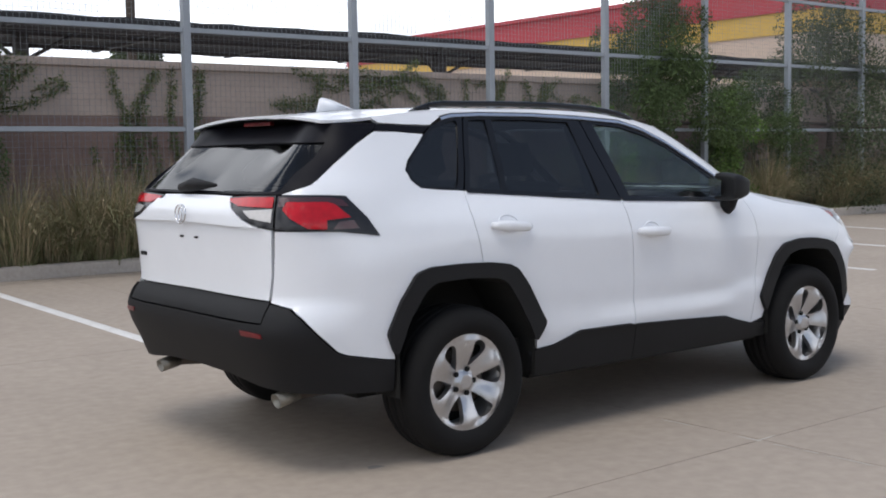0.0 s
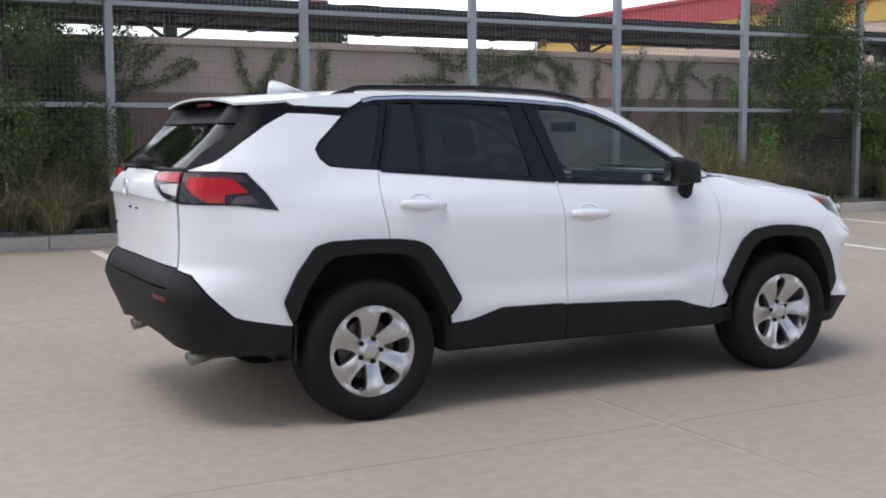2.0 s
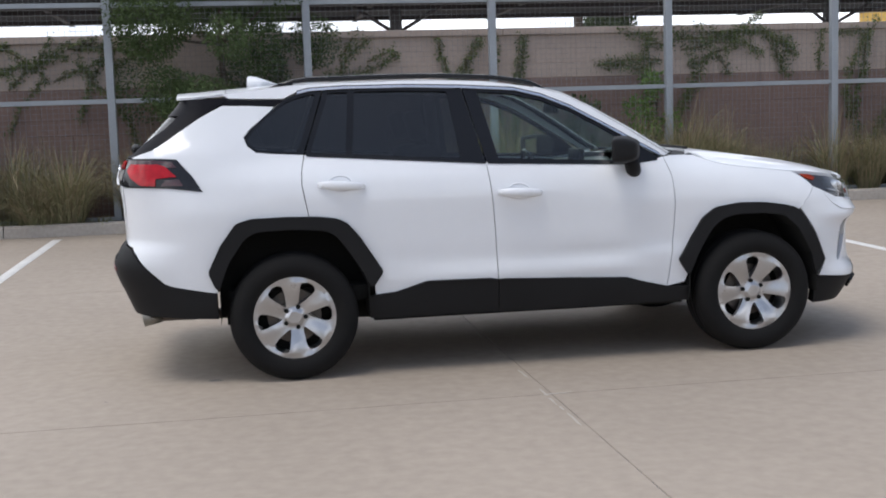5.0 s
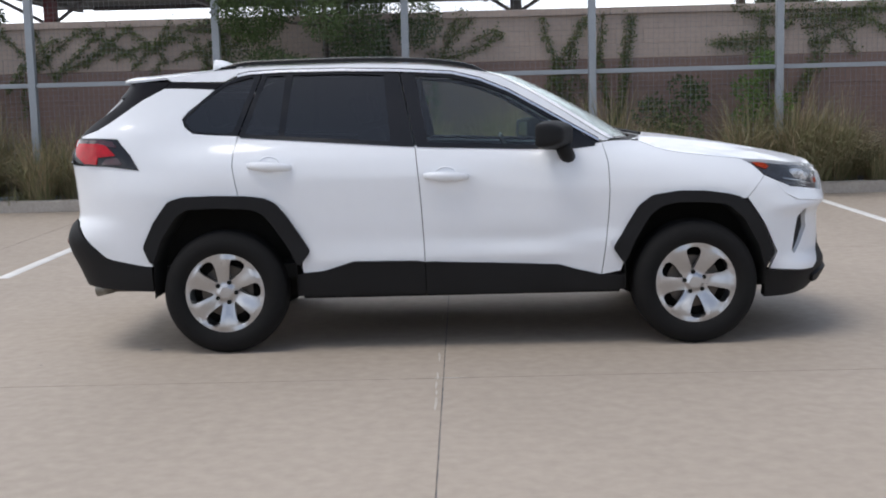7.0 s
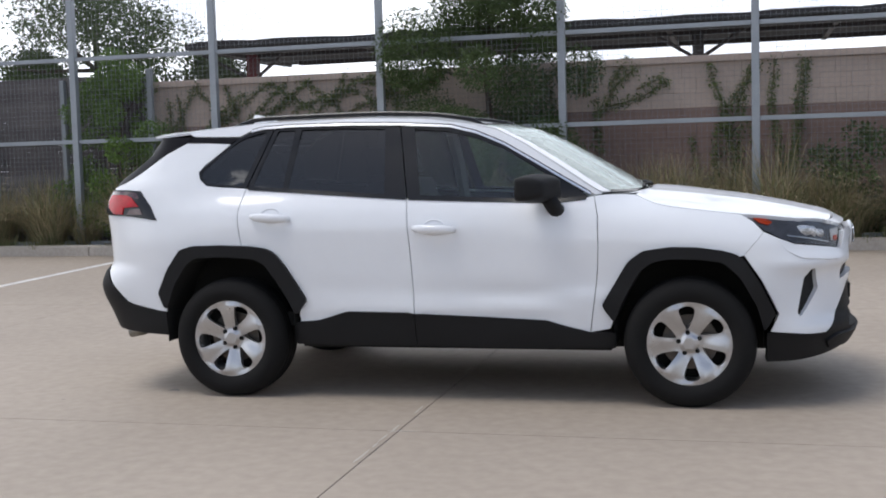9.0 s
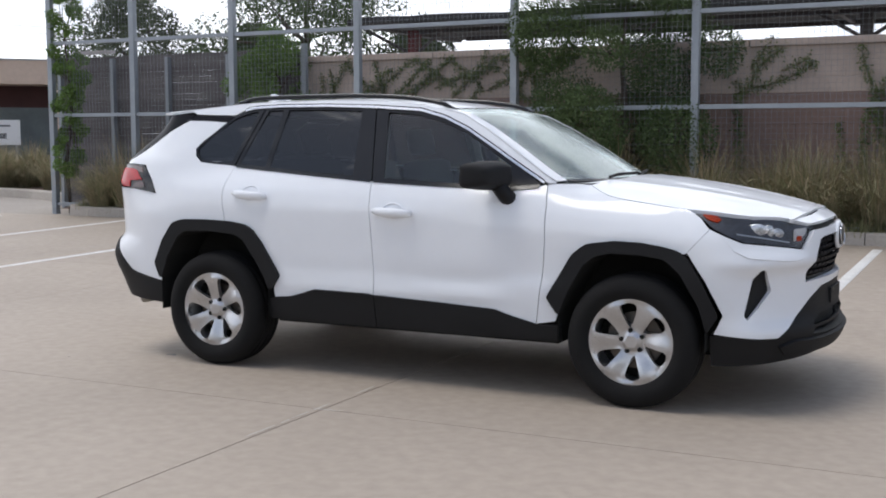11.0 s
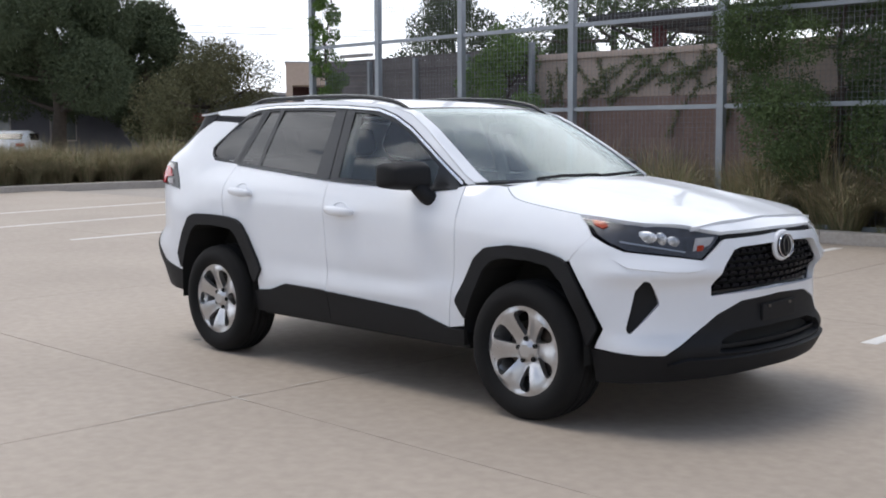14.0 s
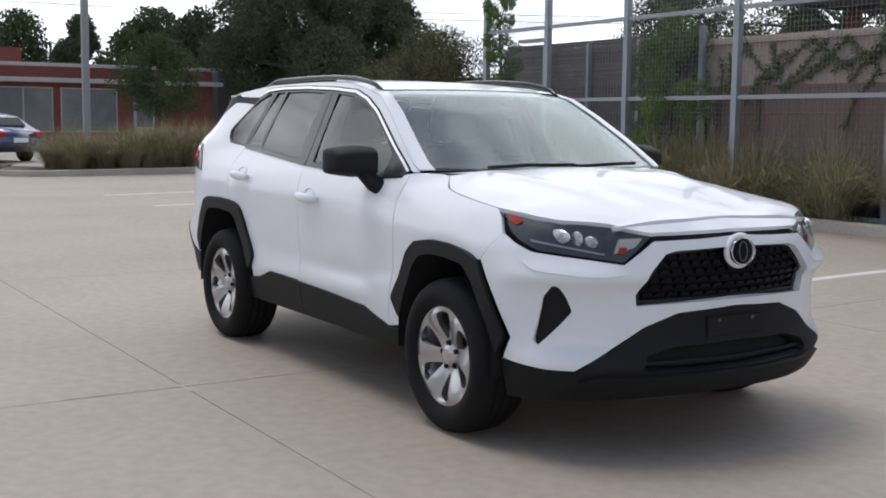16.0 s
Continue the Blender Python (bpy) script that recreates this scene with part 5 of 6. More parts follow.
for side, door in ((-1, front_doors[0]), (1, front_doors[1])):
    bm = bmesh.new()
    box(bm, 0.475, 0.630, -1.090, -0.865, 1.142, 1.302)
    bmesh.ops.subdivide_edges(bm, edges=list(bm.edges), cuts=1, use_grid_fill=True)
    for v in bm.verts:
        if v.co.x > 0.56:                       # the cap is rounder than the glass side
            v.co.z = 1.218 + (v.co.z - 1.218) * 0.66
            v.co.y = -0.985 + (v.co.y + 0.985) * 0.84
        if v.co.y < -1.05:
            v.co.z = 1.222 + (v.co.z - 1.222) * 0.80
        v.co.x += 0.42 * (v.co.y + 0.97)        # swept back towards its tip
    bmesh.ops.bevel(bm, geom=list(bm.edges), offset=0.022, segments=3, affect="EDGES", profile=0.55)
    bmesh.ops.smooth_vert(bm, verts=list(bm.verts), factor=0.5, use_axis_x=True, use_axis_y=True, use_axis_z=True)
    bmesh.ops.smooth_vert(bm, verts=list(bm.verts), factor=0.5, use_axis_x=True, use_axis_y=True, use_axis_z=True)
    tube(bm, [(0.595, -0.930, 1.170), (0.620, -0.890, 1.112), (0.640, -0.835, 1.078)], [0.046, 0.044, 0.046], 10)
    for v in bm.verts:
        v.co.y += 0.045 - MID
        v.co.z -= 0.012
    if side > 0:
        for v in bm.verts:
            v.co.y = -v.co.y
        bmesh.ops.reverse_faces(bm, faces=bm.faces)
    m = part("door_mirror", bm, PLASTIC, door, "black plastic door mirror", True)
    bm = bmesh.new()
    vs = [bm.verts.new((0.471 + 0.42 * (0.97 - y - 0.045), side * y, z)) for y, z in ((0.86, 1.155), (0.98, 1.163), (0.98, 1.250), (0.86, 1.260))]
    bm.faces.new(vs if side > 0 else vs[::-1])
    part("mirror_glass", bm, CHROME, door, "mirror glass", False)

# wheels
def wheel(x, side, turn, nuts=0.3):
    """Six twisted spokes in a deep rim, five black discs for the shaded nut holes, and a tyre."""
    def hole(k):
        c = 2 * math.pi * k / 6 + turn
        pts = []
        for r, a in ((0.074, -0.09), (0.105, -0.03), (0.150, 0.0), (0.188, 0.01), (0.203, -0.06), (0.207, -0.20), (0.204, -0.36), (0.190, -0.46), (0.160, -0.47), (0.125, -0.42), (0.095, -0.33), (0.078, -0.22)):
            pts.append((r * math.cos(c + a), r * math.sin(c + a)))
        return rounded(pts, 0.014)
    def dish(px, pz):
        r, a = math.hypot(px, pz), math.atan2(pz, px)
        d = 0.018 - 0.036 * min(1, max(0, (0.19 - r) / 0.12)) ** 1.3 + (0.022 if r < 0.045 else 0)
        d += 0.009 * math.sin(6 * (a - turn) + 0.9 + (r - 0.15) * 3.0) * min(1, max(0, (r - 0.06) / 0.08)) * (1 if r < 0.212 else 0)
        return Vector((px, -0.005 - d - 0.0, pz))
    ring = [(0.231 * math.cos(t), 0.231 * math.sin(t)) for t in (2 * math.pi * k / 72 for k in range(72))]
    bm = sheet(ring, dish, 0.012, [hole(k) for k in range(6)], 0.035, Vector((0, 0.5, 0)))
    hub = part("wheel", bm, ALLOY, car, "six-spoke silver alloy wheel", True)
    lip = lathe(bmesh.new(), [(0.229, -0.020), (0.231, -0.026), (0.236, -0.026), (0.238, -0.016), (0.232, -0.006), (0.220, 0.0), (0.212, 0.10), (0.205, 0.15)], 64)
    bmesh.ops.recalc_face_normals(lip, faces=lip.faces)
    part("rim", lip, ALLOY, hub, "", True)
    prof = [(0.225, -0.020), (0.240, -0.040), (0.275, -0.052), (0.310, -0.048), (0.335, -0.030), (0.349, -0.008), (0.354, 0.02), (0.356, 0.035), (0.347, 0.037), (0.347, 0.045), (0.356, 0.047), (0.357, 0.085), (0.348, 0.087), (0.348, 0.095), (0.357, 0.097), (0.356, 0.135), (0.347, 0.137), (0.347, 0.145), (0.356, 0.147), (0.354, 0.165), (0.349, 0.188), (0.335, 0.21), (0.31, 0.228), (0.275, 0.23), (0.225, 0.20)]
    t = lathe(bmesh.new(), prof, 72)
    for v in t.verts:
        if v.co.z < -0.349:
            v.co.z = -0.349 - (v.co.z + 0.349) * 0.1 - 0.001
    bmesh.ops.recalc_face_normals(t, faces=t.faces)
    part("tyre", t, RUBBER, hub, "black rubber tyre", True)
    disc = lathe(bmesh.new(), [(0.02, 0.06), (0.15, 0.06), (0.15, 0.075), (0.02, 0.075)], 36)
    part("brake_disc", disc, STEEL, hub, "dull steel brake disc")
    back = lathe(bmesh.new(), [(0.0, 0.12), (0.21, 0.12)], 36)
    part("brake_shield", back, LINER, hub)
    # proud black discs stand in for the shade inside the nut holes
    for k in range(5):
        a = 2 * math.pi * k / 5 + nuts
        bm = bmesh.new()
        bmesh.ops.create_cone(bm, segments=12, radius1=0.0125, radius2=0.0125, depth=0.010, cap_ends=True, matrix=Matrix.Translation((0.059 * math.cos(a), 0.0085, 0.059 * math.sin(a))) @ Matrix.Rotation(radians(90), 4, "X"))
        part("nut_hole_disc", bm, LINER, hub)
    hub.location = (x, side * (0.855 + MID), 0.352)
    if side > 0:
        hub.rotation_euler = (0, 0, math.pi)
    return hub
wheel(-1.345, -1, radians(18), radians(70)); wheel(1.345, -1, radians(47), radians(27)); wheel(-1.345, 1, 0.2); wheel(1.345, 1, 0.9)

# arch liners, floor, inner body, exhausts
for cx, arch in ((-1.345, R_IN), (1.345, F_IN)):
    for s in (-1, 1):
        bm = bmesh.new()
        pts = [(arch[0][0], 0.33), *arch, (arch[-1][0], 0.33)]
        outer = [bm.verts.new((x, s * 0.935, z)) for x, z in pts]
        inner_v = [bm.verts.new((cx + (x - cx) * 1.0, s * 0.63, z)) for x, z in pts]
        for i in range(len(pts) - 1):
            bm.faces.new((outer[i], outer[i + 1], inner_v[i + 1], inner_v[i]))
        bm.faces.new(inner_v)
        bmesh.ops.recalc_face_normals(bm, faces=bm.faces)
        part("arch_liner", bm, LINER, car, "dark wheel arch liner")
boxed("floor_pan", LINER, car, -1.72, 1.85, -0.55, 0.55, 0.27, 0.33)
boxed("sill_core", LINER, car, -0.90, 0.92, -0.86, 0.86, 0.30, 0.42)
for x0, x1 in ((-2.12, -1.78), (1.76, 1.98)):
    boxed("end_core", LINER, car, x0, x1, -0.60, 0.60, 0.47, 0.78)
low = [(-0.89, 0.40), (0.93, 0.40), (0.93, 0.55), (1.0, 0.70), (1.10, 0.83), (1.25, 0.87), (1.5, 0.85), (1.65, 0.78), (1.70, 0.82), (1.55, 0.985), (1.2, 1.06), (0.9, 1.12), (0.6, 1.115), (-0.25, 1.15), (-1.25, 1.225), (-1.5, 1.245), (-1.7, 1.23), (-2.05, 1.23), (-2.1, 0.8), (-1.85, 0.66), (-1.72, 0.72), (-1.64, 0.83), (-1.55, 0.89), (-1.15, 0.87), (-0.98, 0.72)]
panel("inner_body", S(*low), LINER, car, -0.035, 0.08, (), 0.0)
panel("inner_tail", whole([(R(0.70), 0.60), (R(0.74), 0.9), (R(0.74), 1.24)], 0.6, 1.235), LINER, car, -0.05, 0.08, (), 0.0, False)
panel("inner_nose", across([(F(0.74), 0.36), (F(0.74), 0.97)], 0.50, 0.95), LINER, car, -0.11, 0.08, (), 0.0, False)
boxed("bonnet_core", LINER, car, 1.1, 1.95, -0.55, 0.55, 0.6, 0.97)
for s in (-1, 1):
    bm = lathe(bmesh.new(), [(0.029, -0.03), (0.034, -0.03), (0.034, 0.075), (0.029, 0.075)], 20, closed=True)
    bmesh.ops.recalc_face_normals(bm, faces=bm.faces)
    e = part("exhaust_tip", bm, DULLSTEEL, car, "dull steel exhaust tip", True)
    e.rotation_euler, e.location = (radians(12), 0, radians(-90)), (-2.155, s * 0.60, 0.338)
    e.scale = (1.25, 1, 1.0)
    part("exhaust_pipe", tube(bmesh.new(), [(-2.10, s * 0.60, 0.355), (-1.9, s * 0.56, 0.345), (-1.2, s * 0.45, 0.32)], 0.03, 8), STEEL, car)

# cabin
def seat(x, y, wide, parent):
    bm = bmesh.new()
    box(bm, x - 0.27, x + 0.27, y - wide / 2, y + wide / 2, 0.55, 0.72, 0.05)
    back = Matrix.Translation((x - 0.27, y, 0.70)) @ Matrix.Rotation(radians(-16), 4, "Y")
    box(bm, -0.07, 0.07, -wide / 2, wide / 2, 0.0, 0.58, 0.05, back)
    s = part("seat", bm, SEAT, parent, "dark fabric seat", True)
    rests = [0.0] if wide < 0.8 else [-0.42, 0.0, 0.42]
    for dy in rests:
        bm = bmesh.new()
        box(bm, -0.045, 0.045, dy - 0.13, dy + 0.13, 0.62, 0.80, 0.035, back)
        part("headrest", bm, SEAT, s, "", True)
for y in (-0.38, 0.38):
    seat(-0.10, y, 0.50, car)
seat(-0.98, 0.0, 1.25, car)
boxed("dashboard", TRIM_GREY, car, 0.55, 0.98, -0.76, 0.76, 0.85, 1.12, 0.05)
boxed("screen", GLOSSBLACK, car, 0.52, 0.56, -0.14, 0.12, 1.08, 1.20, 0.01)
bm = tube(bmesh.new(), [Vector((0.36 - 0.07 * math.sin(t), 0.38 + 0.18 * math.cos(t), 1.02 + 0.165 * math.sin(t))) for t in (2 * math.pi * k / 24 for k in range(25))], 0.016, 8, False)
box(bm, 0.36, 0.44, 0.33, 0.43, 0.98, 1.06, 0.015)
part("steering_wheel", bm, GLOSSBLACK, car, "", True)
for s in (-1, 1):
    boxed("door_card", TRIM_GREY, car, -0.80, 0.8, s * 0.84 - 0.015, s * 0.84 + 0.015, 0.5, 1.09, 0.01)
    b = bmesh.new()
    tube(b, [(-0.27, s * 0.76, 1.05), (-0.29, s * 0.66, 1.35), (-0.32, s * 0.58, 1.56)], 0.045, 6)
    part("pillar_lining", b, TRIM_GREY, car)
part("headlining", sheet(roof_outline(-1.60, 0.06, 8), lambda x, y: Vector((x, y * 0.84, roof_z(x, y * 0.84) - 0.045)), 0.08, (), 0.0, Vector((-0.5, 0, 3))), HEADLINER, car, "", True)
boxed("interior_mirror", GLOSSBLACK, car, 0.36, 0.40, -0.12, 0.12, 1.43, 1.50, 0.012)
boxed("cabin_floor", LINER, car, -1.7, 0.9, -0.82, 0.82, 0.42, 0.50)

# ---- plants ----
def mesh_of(name, verts, faces, mat, parent=None, label="", smooth=False):
    me = bpy.data.meshes.new(name)
    me.from_pydata(verts, [], faces)
    me.materials.append(mat)
    ob = new(name, me)
    if parent:
        ob.parent = parent
    if label:
        ob["label"] = label
    return ob


def leaf_cloud(rng, centres, radii, count, size, droop=0.3, flat=1.0):
    """Small folded leaves scattered thickest on the outside of many clumps."""
    centres, radii = np.asarray(centres, float), np.asarray(radii, float)
    pick = rng.choice(len(centres), count, p=radii ** 2 / (radii ** 2).sum())
    d = rng.normal(size=(count, 3))
    d /= np.linalg.norm(d, axis=1)[:, None]
    r = radii[pick] * rng.uniform(0.25, 1.0, count) ** 0.5
    p = centres[pick] + d * r[:, None] * np.array([1, 1, flat])
    ax = rng.normal(size=(count, 3)) + d * 0.8
    ax[:, 2] -= droop
    ax /= np.linalg.norm(ax, axis=1)[:, None]
    sd = np.cross(ax, rng.normal(size=(count, 3)))
    sd /= np.linalg.norm(sd, axis=1)[:, None]
    s = size * rng.uniform(0.6, 1.4, count)[:, None]
    up = np.cross(ax, sd) * s * 0.12
    v = np.stack([p, p + ax * s * 0.5 + sd * s * 0.26 + up, p + ax * s, p + ax * s * 0.5 - sd * s * 0.26 + up], 1).reshape(-1, 3)
    return v, np.arange(count * 4).reshape(-1, 4)


def tree(name, label, category, x, y, height, spread, leaves, size, mat, seed, trunk=0.09, fork=0.35, bare=0.3, clumps=26, group="", z0=None):
    """A tapered trunk, forked limbs, and an uneven crown of small leaves."""
    rng = np.random.default_rng(seed)
    base = ground_z(min(y, 40)) if z0 is None else z0
    top = thing(name, label, category, group, at=(x, y, base))
    bm = bmesh.new()
    stem = [(0, 0, -0.05)]
    for k in range(1, 7):
        u = k / 6
        stem.append((rng.normal() * 0.04 * height * u * 0.5, rng.normal() * 0.04 * height * u * 0.5, height * (fork + (0.86 - fork) * (u - 0.3) / 0.7 if u > 0.3 else fork * u / 0.3)))
    tube(bm, stem, [trunk * (1.25 - 1.05 * k / 6) for k in range(7)], 8)
    centres, radii, limbs = [], [], []
    for k in range(clumps):
        a, u = rng.uniform(0, 2 * math.pi), (k + rng.uniform(0, 1)) / clumps
        h = height * (bare + (1 - bare) * u)
        reach = spread * math.sin(math.pi * min(1, 0.18 + 0.80 * u)) ** 0.8 * rng.uniform(0.35, 1.0)
        c = Vector((reach * math.cos(a), reach * math.sin(a), h * rng.uniform(0.94, 1.0)))
        centres.append(c)
        radii.append(spread * rng.uniform(0.20, 0.42))
        if k % 2 == 0:
            s = Vector(stem[min(6, 2 + int(u * 4))])
            limbs.append(tube(bmesh.new(), [s, (s + c) / 2 + Vector((0, 0, -0.05 * height * 0.3)), c], [trunk * 0.42, trunk * 0.26, trunk * 0.08], 5))
    part("trunk", bm, BARK, top, "grey-brown trunk", True)
    for limb in limbs:
        part("limb", limb, BARK, top, "", True)
    v, f = leaf_cloud(rng, centres, radii, leaves, size)
    crown = mesh_of("crown", v.tolist(), f.tolist(), mat, top)
    return top


def grass_clumps(name, label, spots, blades, tall, mats, seed):
    """Fountain grass: arching thin blades from many tufts."""
    rng = np.random.default_rng(seed)
    spots = np.asarray(spots, float)
    root = None
    for mi, (mat, share, lift) in enumerate(mats):
        n = int(blades * share)
        c = np.repeat(spots, n, 0)
        m = len(c)
        a = rng.uniform(0, 2 * np.pi, m)
        r0 = 0.17 * np.sqrt(rng.uniform(0, 1, m))
        base = c[:, :3] + np.stack([r0 * np.cos(a), r0 * np.sin(a), 0 * a], 1)
        h = tall * c[:, 3] * rng.uniform(0.55, 1.1, m) * lift
        lean = rng.uniform(0.15, 1.25, m)
        a2 = a + rng.normal(0, 1.0, m)
        d = np.stack([np.cos(a2), np.sin(a2), 0 * a2], 1)
        side = np.stack([-np.sin(a2), np.cos(a2), 0 * a2], 1) * (0.0024 + 0.002 * rng.uniform(0, 1, m))[:, None]
        up = np.array([0, 0, 1.0])
        pts = []
        for u, w in ((0, 1.0), (0.4, 0.9), (0.75, 0.65), (1.0, 0.15)):
            out = (lean * h * (0.25 * u + 0.75 * u * u))[:, None] * d
            rise = (h * (u - 0.50 * lean * u * u * u))[:, None] * up
            pts.append((base + out + rise, w))
        v = np.stack([p + s * side * w for p, w in pts for s in (-1, 1)], 1).reshape(-1, 3)
        k = np.arange(m)[:, None] * 8
        f = np.concatenate([k + np.array([[0, 1, 3, 2]]), k + np.array([[2, 3, 5, 4]]), k + np.array([[4, 5, 7, 6]])])
        if root is None:
            root = mesh_of(name, v.tolist(), f.tolist(), mat)
            tagged(root, label, "grass", kind="stuff")
        else:
            o = mesh_of("dry_blades", v.tolist(), f.tolist(), mat, root)
            tagged(o, kind="stuff")
    return root


rng = np.random.default_rng(11)
spots = []
for k in range(165):
    x = rng.uniform(-11.0, 20.0)
    y = rng.uniform(8.10, 9.2)
    big = 1.0 if y < 8.65 else 0.85
    if 2.0 < x < 3.6 and y > 8.35:
        big *= 0.7
    spots.append((x, y, ground_z(y) + 0.09, big * rng.choice([0.55, 0.8, 1.0, 1.2]) * rng.uniform(0.9, 1.1)))
grass_clumps("fountain_grass", "arching green and straw fountain grass along the kerb", spots, 560, 1.22, [(GRASS, 0.62, 1.0), (GRASS_DRY, 0.38, 1.08)], 3)
spots = []
for k in range(150):
    x, y = rng.uniform(-24.3, -22.2), rng.uniform(3.4, 12.0)
    if y > 9:
        x += (y - 9) * 0.6
    spots.append((x, y, ground_z(y) + 0.09, rng.choice([0.6, 0.85, 1.0, 1.2]) * rng.uniform(0.9, 1.1)))
for k in range(60):
    x, y = rng.uniform(-24.8, -19.6), rng.uniform(11.5, 15.1)
    spots.append((x, y, ground_z(y) + 0.02, rng.uniform(0.8, 1.1)))
for k in range(52):
    x, y = rng.uniform(-20.6, -13.4), rng.uniform(11.9, 13.8)
    spots.append((x, y, ground_z(y) + 0.09, rng.choice([0.65, 0.9, 1.1]) * rng.uniform(0.9, 1.1)))
grass_clumps("island_grass", "arching green and tan grass on the island", spots, 480, 1.08, [(GRASS, 0.55, 1.0), (GRASS_DRY, 0.45, 1.06)], 4)
low = []
for k in range(90):
    x, y = rng.uniform(-11, 20), rng.uniform(7.98, 8.15)
    low.append((x, y, ground_z(y) + 0.09, rng.uniform(0.15, 0.35)))
grass_clumps("low_weeds", "short green weeds behind the kerb", low, 60, 0.9, [(GRASS, 1.0, 1.0)], 5)

tree("shrub_tree", "leafy dark green young tree against the mesh fence", "tree", -1.80, 8.88, 4.2, 1.45, 105000, 0.040, LEAF, 21, 0.06, 0.25, 0.14, 34)
tree("shrub_tree", "tall dark green shrub behind the mesh fence", "tree", 11.3, 8.95, 4.1, 1.5, 66000, 0.048, LEAF, 22, 0.07, 0.25, 0.12, 34)
tree("shrub_tree", "broad dark green shrub behind the mesh fence", "tree", 16.6, 9.0, 4.2, 1.9, 30000, 0.058, LEAF_DARK, 23, 0.08, 0.25, 0.10, 34)
tree("shrub_tree", "green shrub behind the mesh fence", "tree", 14.0, 8.9, 2.7, 1.1, 18000, 0.048, LEAF, 24, 0.05, 0.2, 0.08, 24)
tree("shrub_tree", "bright green bush beside the wall end", "bush", -7.75, 8.98, 2.95, 0.90, 22000, 0.048, LEAF_BRIGHT, 25, 0.04, 0.2, 0.10, 24)
tree("corner_sapling", "slender bright green sapling at the fence corner", "tree", -11.72, 8.52, 5.0, 0.32, 16000, 0.048, LEAF_BRIGHT, 26, 0.03, 0.3, 0.14, 80)
tree("low_bush", "low green bush by the fence", "bush", 3.0, 8.8, 1.55, 0.65, 3000, 0.06, LEAF, 27, 0.03, 0.2, 0.1, 18)
tree("low_bush", "thin green sapling by a fence post", "bush", 4.25, 8.7, 1.9, 0.42, 1700, 0.06, LEAF_BRIGHT, 28, 0.02, 0.3, 0.25, 14)
tree("low_bush", "low bright green bush by the fence", "bush", 9.6, 8.6, 2.1, 0.7, 3600, 0.065, LEAF_BRIGHT, 29, 0.03, 0.2, 0.12, 16)
tree("low_bush", "low bright green bush by the fence", "bush", 12.6, 8.6, 2.4, 0.8, 4600, 0.065, LEAF_BRIGHT, 30, 0.03, 0.2, 0.12, 16)

# creepers on the wall
def creeper(strands, seed, label, thick=1.0, wander=0.16):
    rng = np.random.default_rng(seed)
    root = thing("wall_vine", label, "vine", "vines on the wall", at=(0, 0, 0))
    bm = bmesh.new()
    pts = []
    for x, z, ang, length, dens in strands:
        line = [Vector((x, WALL_Y - 0.02, z))]
        a = radians(ang)
        for k in range(int(length / 0.10)):
            a += rng.normal(0, wander)
            n = line[-1] + Vector((0.10 * math.cos(a), rng.normal(0, 0.008), 0.10 * math.sin(a)))
            n.y = min(max(n.y, WALL_Y - 0.10), WALL_Y - 0.012)
            n.z = min(n.z, 2.92)
            line.append(n)
            for j in range(max(1, int(dens * 5.5))):
                pts.append(n + Vector((rng.normal(0, 0.030 * thick), -abs(rng.normal(0, 0.03)), rng.normal(0, 0.030 * thick))))
        if len(line) > 1:
            tube(bm, line, [0.017 - 0.010 * k / len(line) for k in range(len(line))], 5)
    part("stem", bm, STEM, root, "thin woody stems")
    v, f = leaf_cloud(rng, pts, [0.045 * thick] * len(pts), len(pts) * 4, 0.037, 0.6)
    mesh_of("foliage", v.tolist(), f.tolist(), VINE, root)
    return root
creeper([(1.24, 0.3, 90, 2.45, 2.4), (1.38, 1.3, 78, 1.3, 1.6), (1.52, 0.3, 91, 2.4, 2.2), (1.66, 0.4, 90, 1.75, 1.6), (1.05, 0.7, 92, 0.9, 1.2), (1.85, 0.9, 90, 0.9, 1.2), (2.12, 0.4, 89, 2.2, 2.0), (2.26, 0.3, 90, 2.4, 2.2), (2.34, 0.5, 88, 2.1, 1.8)], 41, "upright dark green creeper stalks on the wall", 0.9, 0.05)
creeper([(4.50, 0.5, 92, 1.5, 2.0), (4.62, 0.6, 84, 1.7, 2.2), (4.55, 1.6, 135, 1.2, 2.2), (4.5, 2.0, 165, 0.9, 2.2), (4.6, 2.2, 178, 0.95, 2.4), (4.8, 2.4, 176, 0.9, 2.4), (4.7, 2.5, 4, 1.5, 2.8), (4.6, 2.62, 0, 1.6, 2.8), (4.9, 2.35, -4, 1.3, 2.6), (5.6, 2.6, 2, 1.2, 2.6), (6.2, 2.6, -35, 0.7, 2.4), (6.35, 2.5, -85, 0.65, 2.2), (6.6, 2.55, -75, 0.5, 1.8), (5.0, 2.1, 20, 0.8, 2.0), (4.7, 1.3, 60, 1.2, 1.8), (5.4, 2.3, -60, 0.4, 1.6)], 42, "broad green creeper spread along the wall top", 1.2, 0.12)
